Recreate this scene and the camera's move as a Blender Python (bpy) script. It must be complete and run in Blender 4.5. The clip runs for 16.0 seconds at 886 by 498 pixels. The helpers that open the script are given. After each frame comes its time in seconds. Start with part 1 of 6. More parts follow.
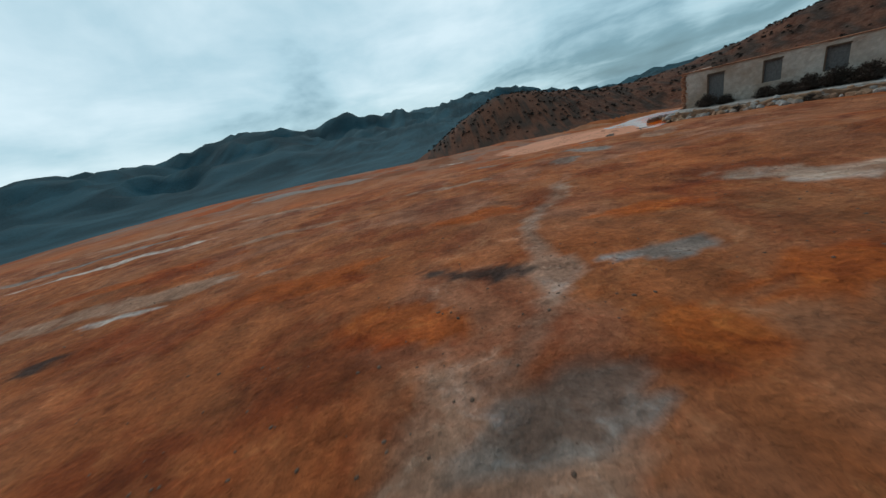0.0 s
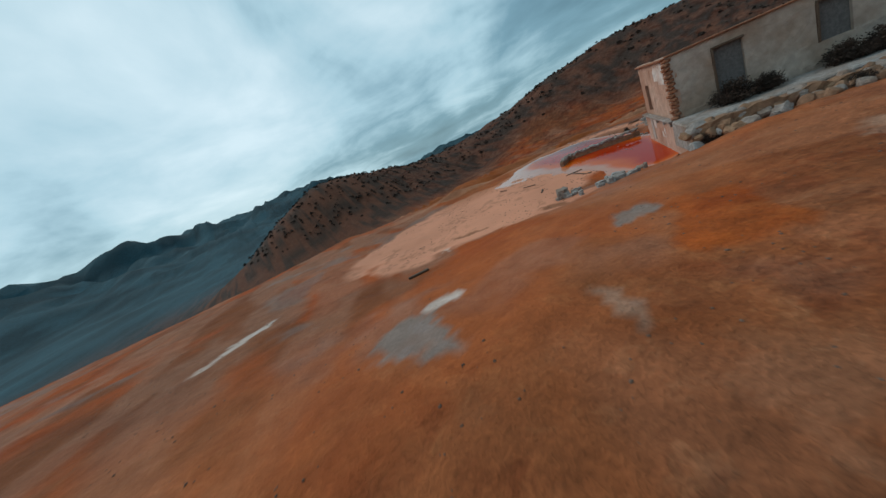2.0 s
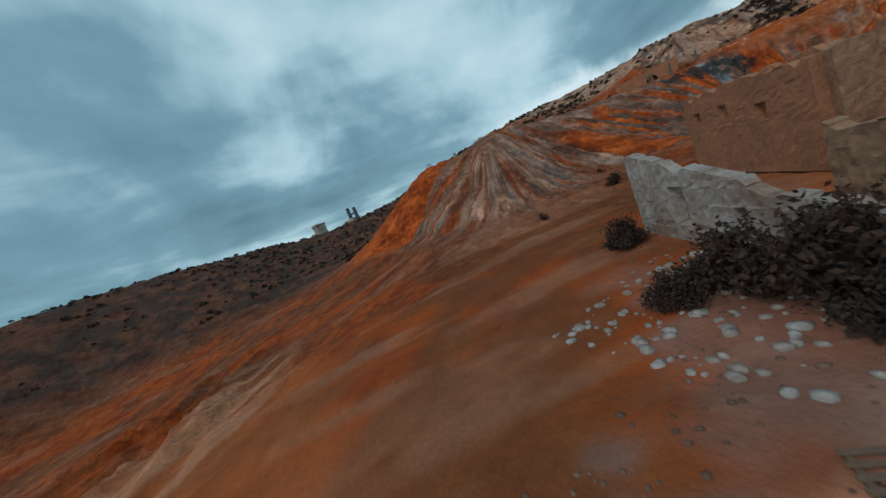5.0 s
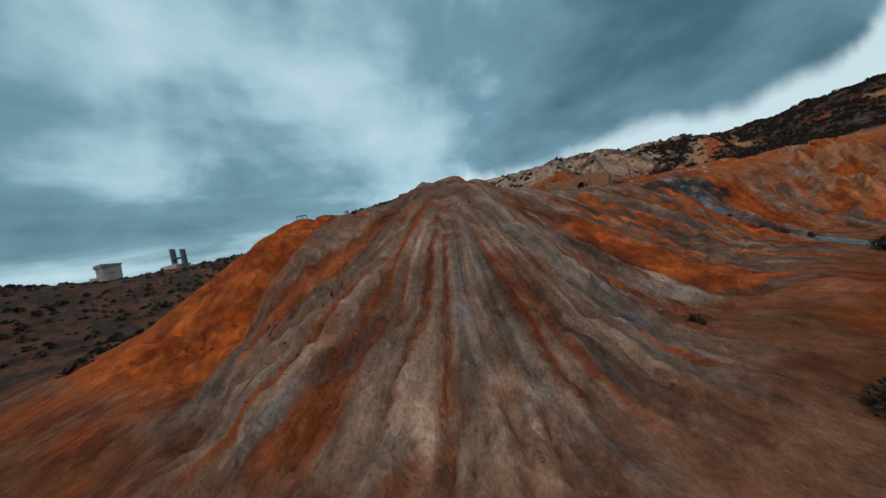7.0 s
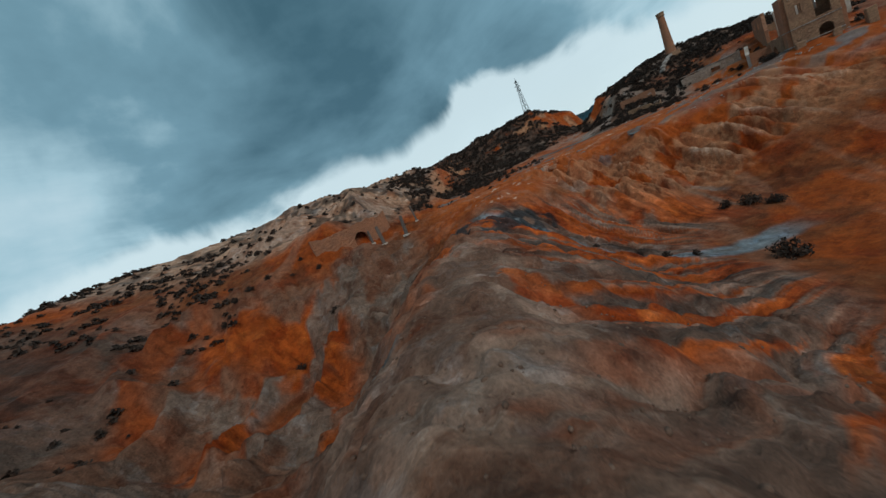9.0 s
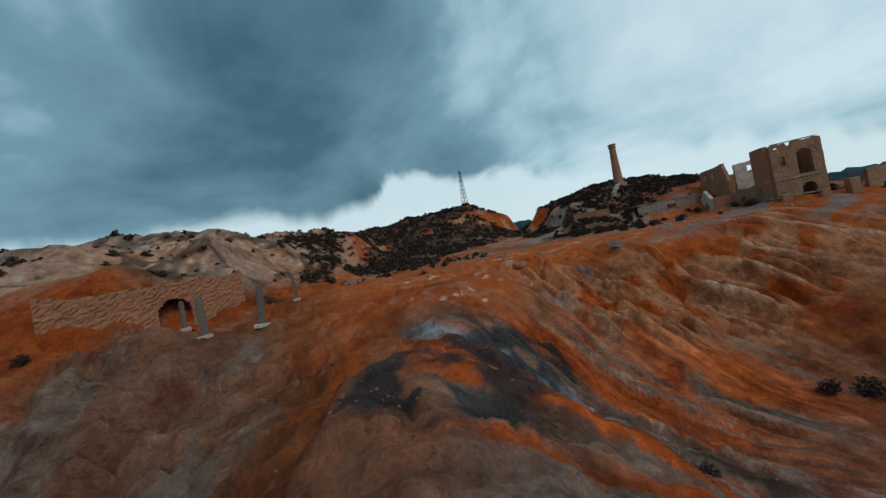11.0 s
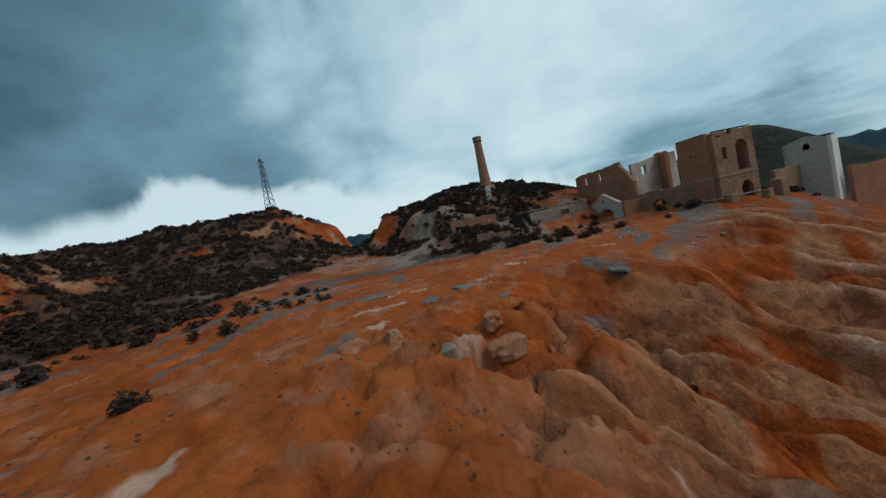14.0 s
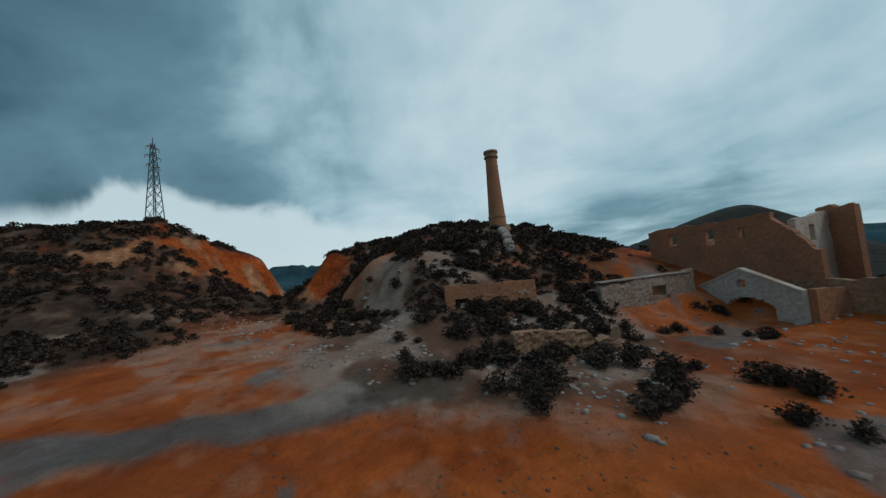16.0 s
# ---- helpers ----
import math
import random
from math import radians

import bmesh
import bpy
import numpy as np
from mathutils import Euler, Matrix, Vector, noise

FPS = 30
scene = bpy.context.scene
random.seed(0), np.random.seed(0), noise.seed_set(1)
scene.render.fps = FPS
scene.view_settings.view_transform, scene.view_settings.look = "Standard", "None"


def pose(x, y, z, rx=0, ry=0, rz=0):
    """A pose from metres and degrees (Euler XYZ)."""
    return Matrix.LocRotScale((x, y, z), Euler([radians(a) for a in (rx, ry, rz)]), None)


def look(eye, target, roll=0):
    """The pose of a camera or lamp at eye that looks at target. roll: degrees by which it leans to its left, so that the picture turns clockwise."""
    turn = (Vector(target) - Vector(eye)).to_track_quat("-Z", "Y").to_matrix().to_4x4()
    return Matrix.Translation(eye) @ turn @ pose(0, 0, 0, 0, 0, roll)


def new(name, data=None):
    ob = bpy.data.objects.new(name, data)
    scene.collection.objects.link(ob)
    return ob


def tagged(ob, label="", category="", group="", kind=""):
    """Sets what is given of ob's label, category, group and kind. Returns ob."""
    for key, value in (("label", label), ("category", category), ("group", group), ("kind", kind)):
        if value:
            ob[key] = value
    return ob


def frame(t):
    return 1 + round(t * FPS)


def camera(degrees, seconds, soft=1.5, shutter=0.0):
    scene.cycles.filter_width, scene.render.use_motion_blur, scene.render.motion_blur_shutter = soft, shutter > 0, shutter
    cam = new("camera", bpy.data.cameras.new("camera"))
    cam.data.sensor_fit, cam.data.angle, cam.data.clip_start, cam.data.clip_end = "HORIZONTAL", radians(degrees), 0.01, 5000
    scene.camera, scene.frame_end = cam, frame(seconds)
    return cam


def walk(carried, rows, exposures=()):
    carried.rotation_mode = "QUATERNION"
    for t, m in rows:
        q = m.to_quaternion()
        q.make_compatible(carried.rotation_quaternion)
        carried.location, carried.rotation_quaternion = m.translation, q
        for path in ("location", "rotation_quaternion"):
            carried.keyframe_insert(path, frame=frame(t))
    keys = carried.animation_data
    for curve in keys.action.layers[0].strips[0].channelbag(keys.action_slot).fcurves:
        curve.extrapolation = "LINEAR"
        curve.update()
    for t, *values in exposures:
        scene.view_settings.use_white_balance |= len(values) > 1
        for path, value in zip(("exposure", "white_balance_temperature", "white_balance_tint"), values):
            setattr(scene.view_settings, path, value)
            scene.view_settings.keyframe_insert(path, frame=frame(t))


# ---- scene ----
cam = camera(106.1, 16.0, 1.4, 0.09)
PATH = [
    (0.0, (0.000, 0.000, 7.200), (-0.826, 18.803, 0.435), -14.36),
    (0.5, (0.154, 6.535, 7.369), (1.088, 25.261, 0.410), -16.79),
    (1.0, (1.221, 14.398, 7.336), (4.174, 33.005, 0.622), -18.84),
    (1.5, (2.975, 22.533, 7.028), (8.415, 40.780, 0.906), -21.19),
    (2.0, (5.627, 31.014, 6.624), (14.204, 48.271, 1.271), -24.33),
    (2.5, (9.380, 39.184, 6.405), (21.408, 54.472, 1.756), -27.66),
    (3.0, (14.618, 46.699, 6.312), (30.046, 58.734, 2.174), -29.92),
    (3.5, (21.457, 53.095, 6.225), (39.621, 60.563, 2.445), -31.44),
    (4.0, (28.961, 57.935, 5.754), (48.561, 59.841, 2.262), -31.35),
    (4.5, (37.180, 60.129, 5.644), (56.602, 56.609, 2.417), -28.32),
    (7.0, (72.994, 44.734, 8.941), (87.281, 30.751, 8.331), -10.49),
    (7.5, (79.584, 40.142, 11.542), (91.636, 24.226, 10.336), -17.63),
    (8.0, (85.332, 34.613, 14.084), (93.975, 16.703, 11.958), -24.68),
    (8.5, (89.695, 27.759, 15.843), (94.264, 8.525, 12.814), -27.55),
    (9.0, (92.008, 20.531, 16.758), (92.859, 0.762, 13.853), -23.99),
    (11.5, (90.983, -9.717, 16.267), (84.274, -28.545, 16.964), -10.27),
    (12.0, (90.037, -15.305, 16.879), (81.530, -33.402, 17.251), -12.87),
    (12.5, (88.664, -20.795, 17.216), (78.155, -37.812, 17.165), -14.18),
    (13.0, (86.461, -26.090, 17.766), (74.144, -41.840, 17.283), -14.01),
    (13.5, (83.852, -31.447, 17.896), (70.076, -45.929, 17.190), -12.87),
    (14.0, (80.330, -36.701, 18.220), (65.432, -50.020, 17.406), -11.89),
    (14.5, (76.009, -41.905, 18.488), (60.312, -54.283, 17.868), -11.20),
    (15.0, (71.035, -47.097, 19.086), (54.861, -58.859, 18.858), -9.80),
    (15.5, (65.502, -51.979, 19.806), (49.159, -63.499, 20.269), -7.40),
    (16.0, (59.184, -56.828, 21.356), (42.899, -68.356, 22.735), -5.23),
]
walk(cam, [(t, look(eye, target, roll)) for t, eye, target, roll in PATH], [(0, 0.0), (4.5, -0.05), (7.0, -0.12), (14.5, -0.16), (16.0, -0.34)])
SKY_STRENGTH = 0.95
SUN_STRENGTH, SUN_AZIMUTH = 1.1, -18.0
CLOUD_LOBES = [(175, 24, 45, 0.085), (-35, 14, 60, -0.10), (240, 25, 45, -0.13), (75, 40, 40, 0.04)]

# ---- sky and light ----
def build_world():
    w = bpy.data.worlds.new("overcast_sky")
    scene.world = w
    w.use_nodes = True
    nt = w.node_tree
    nt.nodes.clear()
    N = lambda kind, **kw: make_node(nt, kind, **kw)
    L = nt.links.new
    out = N("ShaderNodeOutputWorld")
    bg = N("ShaderNodeBackground")
    bg.inputs["Strength"].default_value = SKY_STRENGTH
    sky = N("ShaderNodeTexSky")
    sky.sky_type, sky.sun_disc = "NISHITA", False
    sky.sun_elevation, sky.sun_rotation = radians(48), radians(SUN_AZIMUTH)
    tc = N("ShaderNodeTexCoord")
    sep = N("ShaderNodeSeparateXYZ")
    L(tc.outputs["Generated"], sep.inputs[0])
    # cloud deck: direction projected onto a flat layer overhead
    zc = N("ShaderNodeMath", operation="MAXIMUM"); L(sep.outputs[2], zc.inputs[0]); zc.inputs[1].default_value = 0.0
    za = N("ShaderNodeMath", operation="ADD"); L(zc.outputs[0], za.inputs[0]); za.inputs[1].default_value = 0.16
    dx = N("ShaderNodeMath", operation="DIVIDE"); L(sep.outputs[0], dx.inputs[0]); L(za.outputs[0], dx.inputs[1])
    dy = N("ShaderNodeMath", operation="DIVIDE"); L(sep.outputs[1], dy.inputs[0]); L(za.outputs[0], dy.inputs[1])
    flat = N("ShaderNodeCombineXYZ"); L(dx.outputs[0], flat.inputs[0]); L(dy.outputs[0], flat.inputs[1])
    def cloud(scale, detail, rough, dist, off):
        mp = N("ShaderNodeMapping"); L(flat.outputs[0], mp.inputs[0])
        mp.inputs["Location"].default_value = off
        mp.inputs["Rotation"].default_value = (0, 0, 0.6)
        mp.inputs["Scale"].default_value = (1.0, 0.86, 1.0)
        n = N("ShaderNodeTexNoise"); L(mp.outputs[0], n.inputs["Vector"])
        n.inputs["Scale"].default_value, n.inputs["Detail"].default_value = scale, detail
        n.inputs["Roughness"].default_value, n.inputs["Distortion"].default_value = rough, dist
        return n
    big = cloud(0.40, 5, 0.5, 0.25, (3.1, 1.7, 0))
    mid = cloud(1.15, 8, 0.55, 0.35, (7.3, 2.2, 0))
    mixn = N("ShaderNodeMath", operation="MULTIPLY_ADD"); L(mid.outputs[0], mixn.inputs[0]); mixn.inputs[1].default_value = 0.34
    half = N("ShaderNodeMath", operation="MULTIPLY"); L(big.outputs[0], half.inputs[0]); half.inputs[1].default_value = 0.42
    puff = N("ShaderNodeTexNoise"); L(tc.outputs["Generated"], puff.inputs["Vector"])
    puff.inputs["Scale"].default_value, puff.inputs["Detail"].default_value = 2.6, 7
    puff.inputs["Roughness"].default_value, puff.inputs["Distortion"].default_value = 0.5, 0.4
    both = N("ShaderNodeMath", operation="MULTIPLY_ADD"); L(puff.outputs[0], both.inputs[0]); both.inputs[1].default_value = 0.42
    L(half.outputs[0], both.inputs[2])
    L(both.outputs[0], mixn.inputs[2])
    # a heavier mass of cloud stands in the south
    def lobe(az, el, sharp):
        a, e = radians(az), radians(el)
        v = N("ShaderNodeVectorMath", operation="DOT_PRODUCT"); L(tc.outputs["Generated"], v.inputs[0])
        v.inputs[1].default_value = (math.sin(a) * math.cos(e), math.cos(a) * math.cos(e), math.sin(e))
        r = N("ShaderNodeMapRange", interpolation_type="SMOOTHSTEP"); L(v.outputs["Value"], r.inputs[0])
        r.inputs[1].default_value, r.inputs[2].default_value = math.cos(radians(sharp)), 1.0
        return r
    total = mixn
    for az, el, sharp, amount in CLOUD_LOBES:
        lb = lobe(az, el, sharp)
        m = N("ShaderNodeMath", operation="MULTIPLY_ADD")
        L(lb.outputs[0], m.inputs[0]); m.inputs[1].default_value = amount; L(total.outputs[0], m.inputs[2])
        total = m
    ramp = N("ShaderNodeValToRGB"); L(total.outputs[0], ramp.inputs[0])
    r = ramp.color_ramp
    stops = [(0.40, (0.66, 0.83, 0.90)), (0.54, (0.40, 0.61, 0.70)), (0.63, (0.17, 0.33, 0.41)), (0.80, (0.05, 0.13, 0.17))]
    while len(r.elements) < len(stops):
        r.elements.new(0.5)
    for el, (p, c) in zip(r.elements, stops):
        el.position, el.color = p, (*c, 1)
    # pale strip of far sky along the horizon, under the edge of the deck
    ragged = N("ShaderNodeMath", operation="MULTIPLY_ADD"); L(puff.outputs[0], ragged.inputs[0]); ragged.inputs[1].default_value = 0.42; L(sep.outputs[2], ragged.inputs[2])
    # the deck ends lower towards east and west, and reaches the horizon in the north
    south = N("ShaderNodeMath", operation="MULTIPLY_ADD"); L(sep.outputs[1], south.inputs[0]); south.inputs[1].default_value = 0.20; L(ragged.outputs[0], south.inputs[2])
    strip = N("ShaderNodeMapRange", interpolation_type="SMOOTHSTEP"); L(south.outputs[0], strip.inputs[0])
    strip.inputs[1].default_value, strip.inputs[2].default_value = 0.255, 0.20
    edge = N("ShaderNodeMath", operation="MULTIPLY"); L(strip.outputs[0], edge.inputs[0]); edge.inputs[1].default_value = 0.92
    mixc = N("ShaderNodeMix", data_type="RGBA"); L(edge.outputs[0], mixc.inputs[0])
    L(ramp.outputs[0], mixc.inputs[6]); mixc.inputs[7].default_value = (0.68, 0.84, 0.89, 1)
    # thin share of the blue sky itself coming through
    sc = N("ShaderNodeVectorMath", operation="SCALE"); L(sky.outputs[0], sc.inputs[0]); sc.inputs["Scale"].default_value = 0.012
    add = N("ShaderNodeVectorMath", operation="ADD"); L(mixc.outputs[2], add.inputs[0]); L(sc.outputs[0], add.inputs[1])
    L(add.outputs[0], bg.inputs[0])
    L(bg.outputs[0], out.inputs[0])
    sun = new("sun", bpy.data.lights.new("sun", "SUN"))
    sun.data.energy, sun.data.angle, sun.data.color = SUN_STRENGTH, radians(20), (1.0, 0.92, 0.82)
    a, e = radians(SUN_AZIMUTH), radians(48)
    sun.matrix_basis = look((math.sin(a) * 200, math.cos(a) * 200, 220), (0, 0, 0))


def make_node(nt, kind, **kw):
    n = nt.nodes.new(kind)
    for k, v in kw.items():
        if k == "operation": n.operation = v
        elif k == "interpolation_type": n.interpolation_type = v
        elif k == "data_type": n.data_type = v
        elif k == "attribute_name": n.attribute_name = v
    return n


build_world()


# ---- numeric noise for the landforms ----
def _hash(ix, iy, seed):
    h = (ix * 374761393 + iy * 668265263 + seed * 1442695041) & 0xFFFFFFFF
    h = ((h ^ (h >> 13)) * 1274126177) & 0xFFFFFFFF
    return ((h ^ (h >> 16)) & 0xFFFF) / 65535.0


def vnoise(x, y, seed=0):
    """Smooth value noise in 0..1 on arrays."""
    fx, fy = np.floor(x), np.floor(y)
    ix, iy = fx.astype(np.int64), fy.astype(np.int64)
    u, v = x - fx, y - fy
    u, v = u * u * u * (u * (u * 6 - 15) + 10), v * v * v * (v * (v * 6 - 15) + 10)
    a, b = _hash(ix, iy, seed), _hash(ix + 1, iy, seed)
    c, d = _hash(ix, iy + 1, seed), _hash(ix + 1, iy + 1, seed)
    return (a * (1 - u) + b * u) * (1 - v) + (c * (1 - u) + d * u) * v


def fbm(x, y, octaves=4, seed=0, gain=0.5):
    s, a, t = 0.0, 1.0, 0.0
    for o in range(octaves):
        s = s + a * vnoise(x * 2 ** o + 17.3 * o, y * 2 ** o - 9.1 * o, seed + o)
        t += a
        a *= gain
    return s / t


def step(a, b, x):
    t = np.clip((x - a) / (b - a), 0, 1)
    return t * t * (3 - 2 * t)


# ---- landforms: x, y, height of crests, feet and floors ----
START_FLAT = [(-60, -40, 4.2), (-30, -20, 4.0), (0, -25, 4.2), (0, 0, 3.5), (3, 10, 3.2), (14, 12, 2.6), (10, 35, 2.5), (2, 37, 2.5), (-13, 52, 2.7), (-25, 68, 2.7), (-52, 60, 3.6), (-68, 55, 3.6), (-60, 82, 2.4),
              (-25, 20, 3.3), (-50, 40, 3.7), (26, 15, 2.8), (20, 30, 2.2), (27, 38, 1.7), (17, 44, 1.2), (5, 56, 1.0), (-45, 97, 0.6), (-10, 80, 1.1), (25, 0, 3.4)]
BASIN = [(31.6, 44.4, -0.36), (34.2, 46.3, -0.42), (36.8, 48.3, -0.4), (30, 43.4, -0.3), (13, 51, 0.3), (19, 50, 0.15), (21, 47, 0.3), (26, 44.5, 0.35), (27, 52, 0.10), (24, 58, 0.10), (33, 61.5, -0.03), (36.6, 63.6, -0.04), (35.2, 59, -0.06), (33.6, 55.6, -0.06), (32.4, 52, -0.06), (31, 48.8, -0.05), (29.0, 45.6, -0.03), (30.5, 63.6, 0.04), (29.4, 59.3, 0.03), (29.6, 55.3, 0.03), (30.0, 52, 0.03), (29.2, 48.5, 0.04), (27.6, 46, 0.08),
         (40, 59, -0.6), (38, 55, -0.55), (41.5, 55, -0.6), (35.5, 51.2, -0.35), (33.5, 48, -0.35), (37, 52.5, -0.3), (31.3, 46.2, -0.25), (43.5, 58.5, -0.45), (42, 62, -0.4), (42, 51.2, 0.1), (43.6, 53, 0.02), (44.8, 57, 0.04), (46.3, 59.4, 0.06), (43, 63.3, 0.04)]
BASIN_RIM = [(40.5, 48.3, 0.2), (45, 51.5, 0.35), (47.5, 57, 0.35), (48.5, 61, 0.3), (44.5, 65.5, 0.1), (38, 66.5, 0.05), (33, 67.5, 0.0), (27, 66, 0.1), (20, 63, 0.12), (14, 60, 0.25), (52, 49, 0.0), (54, 55, -0.5), (55, 47, 0.1), (36, 45, 0.3), (30, 38, 1.4)]
NORTH_BANK = [(17, 83, 0.1), (33, 75, -0.9), (45, 72, -1.3), (53, 65, -1.3), (60, 66, -1.2), (62, 56, -0.6), (60, 80, -3.0), (35, 95, -4.5), (85, 75, -4.5), (5, 115, -7), (100, 68, -3), (70, 110, -9),
              (-40, 130, -8), (-90, 90, -1), (-80, 30, 2.5), (120, 90, -6)]
RIDGE_CREST = [(86, 31, 12.3), (88, 27, 13.0), (90.5, 21, 13.4), (92.8, 14, 13.3), (93.4, 6, 13.0), (92.8, -3, 12.8), (91.2, -11, 12.8), (88.8, -18, 12.9), (85.5, -25, 13.2), (79, -34, 13.8)]
MOUND_FLANK = [(79.5, 33, 4.6), (82.3, 32.5, 7.4), (84.9, 35.4, 7.2), (87, 37.3, 7.0), (77, 22, 2.0), (81, 18.3, 4.8), (86, 20.5, 9.4), (79.8, 14.8, 4.6), (76, 34, 1.4), (80, 41, 1.8), (86, 44.5, 1.8), (93, 41.5, 4.2),
               (74, 42, 0.2), (70, 30, 0.2), (92.5, 30.5, 12.9), (95.5, 29.5, 13.0), (98.2, 31, 12.1), (94.5, 35, 11.7), (97, 36.8, 9.9), (102, 37, 5.6), (95, 24, 13.5), (97.5, 21, 13.0), (98, 13, 12.1), (97.6, 5, 11.9), (96.4, -3, 12.1), (94.6, -13, 12.0), (101, 26, 10.2), (101, 16, 8.8)]
BOWL = [(74, 2.6, 1.8), (66.4, -6.8, 0.1), (68, -11, 0.4), (77.1, -13.9, 4.9), (80.5, -17, 7.0), (82, -15.2, 9.0), (72.4, -27.3, 6.2), (58, -18.7, 1.3), (61, -41, 8.8), (62, 12, 0.3), (55, -5, 0.2), (66, 24, 0.2), (80, 7.7, 5.0),
        (74, -20, 4.0), (66, -22, 2.4), (50, -15, 1.4), (45, 5, 1.8)]
RILL_CLIFF = [(53.5, -38.8, 12.6), (52.8, -40.6, 13.2), (52.7, -35.9, 9.3), (50.2, -36.4, 10.1), (49, -27.5, 6.2), (44, -31, 9.4), (42, -31.8, 10.4), (46.6, -36.7, 11.8), (60.6, -32.9, 7.0), (55.5, -26.7, 3.7),
              (63.2, -40.9, 11.2), (65.7, -41.7, 13.2), (38, -22, 7.0), (33, -14, 5.2), (40, -20, 5.4), (47.7, -37.3, 12.2), (42, -34.5, 12.4), (69, -36, 10.4), (74.5, -32.5, 11.2)]
PLATEAU = [(66.9, -46.2, 14.5), (64, -42.8, 13.6), (54, -52.9, 14.6), (57.5, -56.7, 14.5), (61, -56.4, 14.4), (49.5, -68.6, 14.7), (45.5, -67.9, 15.1), (38.4, -65.9, 16.3), (42, -84.5, 16.2), (49.3, -98.8, 18.0), (62.9, -110.5, 19.4),
           (69.8, -114, 19.6), (80.8, -110, 19.5), (79.6, -57, 14.4), (75, -45, 14.4), (33, -45, 14.6), (26, -36, 15.4), (24.5, -50.5, 15.0), (72, -75, 14.6), (90, -80, 15.0), (95, -60, 13.8), (30, -53, 15.0), (15, -30, 14.0), (60, -85, 15.6)]
PYLON_HILL = [(41, -129.3, 34.4), (49, -136, 34.3), (62, -148, 34.5), (37, -126, 31.5), (26, -125, 26.5), (24, -131, 26.0), (23, -117.5, 16.0), (47, -101, 18.6), (60, -121, 24.4), (75, -128, 26), (85, -150, 32), (28, -118, 17.5), (33, -120, 24.0),
              (41, -112, 21.8), (20, -123, 16.5), (14, -140, 15), (90.6, -133, 21)]
CHIMNEY_HILL = [(27.7, -101, 25.0), (26, -104, 24.5), (29.2, -99.5, 18.2), (21, -103, 26.0), (24, -108, 17.0), (18, -112, 17.0), (12.8, -79.5, 27.4), (17.6, -73, 25.0), (15.6, -70, 23.3), (24.5, -66.5, 19.4), (29, -61, 15.2), (23.5, -57.0, 15.2), (36.3, -61.2, 15.2), (20.5, -59.5, 18.6),
                (37.5, -71.5, 17.0), (33.5, -74.5, 20.6), (34.2, -80, 22.6), (36.4, -80, 17.8), (33.8, -85.5, 22.8), (36, -85.5, 18.0), (41, -80, 17.0), (33.5, -92, 18.6), (31, -90, 22.5), (25, -90, 26.0), (5, -95, 28.5), (-5, -75, 26), (10, -60, 21), (20.5, -52.5, 15.4), (14.5, -52, 18.5), (0, -50, 18), (0, -30, 13)]
EAST_VALLEY = [(118, -23, 1.0), (108, -10, 2.5), (101, 8, 8.0), (104, -5, 3.5), (112, -27, 8.5), (108.3, -23, 8.6), (128, -33.6, 12.8), (124, -24, 6), (109, -52, 17.5), (106, -46, 14.0), (110, -43.5, 14.0), (97, -42, 13.8), (98, -25, 9.5), (99.2, -36.9, 13.9), (103.2, -36.1, 14.2), (112, -37, 13.5), (128, -8, 3.0),
               (140, -30, 14), (150, 0, 16), (176, -40, 28), (192, -61, 29), (162, -72, 27.5), (135, -62, 23), (200, -10, 24), (170, -8, 17)]
ORANGE_SPUR = [(106, 27, 12.6), (109, 24, 14.2), (112, 18, 14.7), (118, 13, 15.1), (128, 5, 15.4), (112, 33, 13.0), (118, 32, 13.2), (128, 26, 13.2), (112, 44, 2.0), (104, 47, 1.0), (120, 50, 0.5), (126, 40, 7), (103, 36, 4.2), (98, 45, 0.8), (106.5, 12, 8.6), (112, 6, 8.4), (120, 1, 7.5)]
EAST_CLIFFS = [(114, -46, 21), (106.5, -49.5, 20.5), (111, -67, 25), (103, -88, 26.5), (88, -103, 28), (85.5, -120, 30), (147, -108, 32.5), (150, -210, 44), (98, -76, 17.5), (103, -64, 15.5), (89, -92, 16.5), (97.7, -121, 27), (128, -62, 24)]
FAR_HILL = [(132, 171, 1.5), (157, 159, 14), (184, 136, 22.5), (210, 108, 22.5), (222, 72, 18.5), (232, 46, 15.5), (238, 20, 16.5), (235, -10, 18), (140, 110, -4), (165, 98, 8), (150, 60, 0), (175, 50, 4), (185, 20, 7), (150, 30, 2), (110, 130, -8), (168, 120, 10)]
SPUR_HILL = [(42, 217, 16), (66, 205, 11), (100, 188, -2), (112, 166, -9), (0, 200, -9), (20, 212, 5), (30, 175, -12), (60, 240, 14), (-40, 190, -22), (75, 160, -10)]
RIM = [(-300, 0, -14), (-250, 200, -30), (-80, 300, -36), (100, 330, -20), (300, 260, -6), (380, 60, 4), (340, -150, 16), (200, -250, 24), (60, -300, 22), (-90, -250, 12), (-180, -120, 16), (-166, -24, 40), (-205, -22, 46), (-185, 25, 6), (-120, -25, 12), (-100, -70, 10), (20, -180, 8), (-20, -140, 10)]


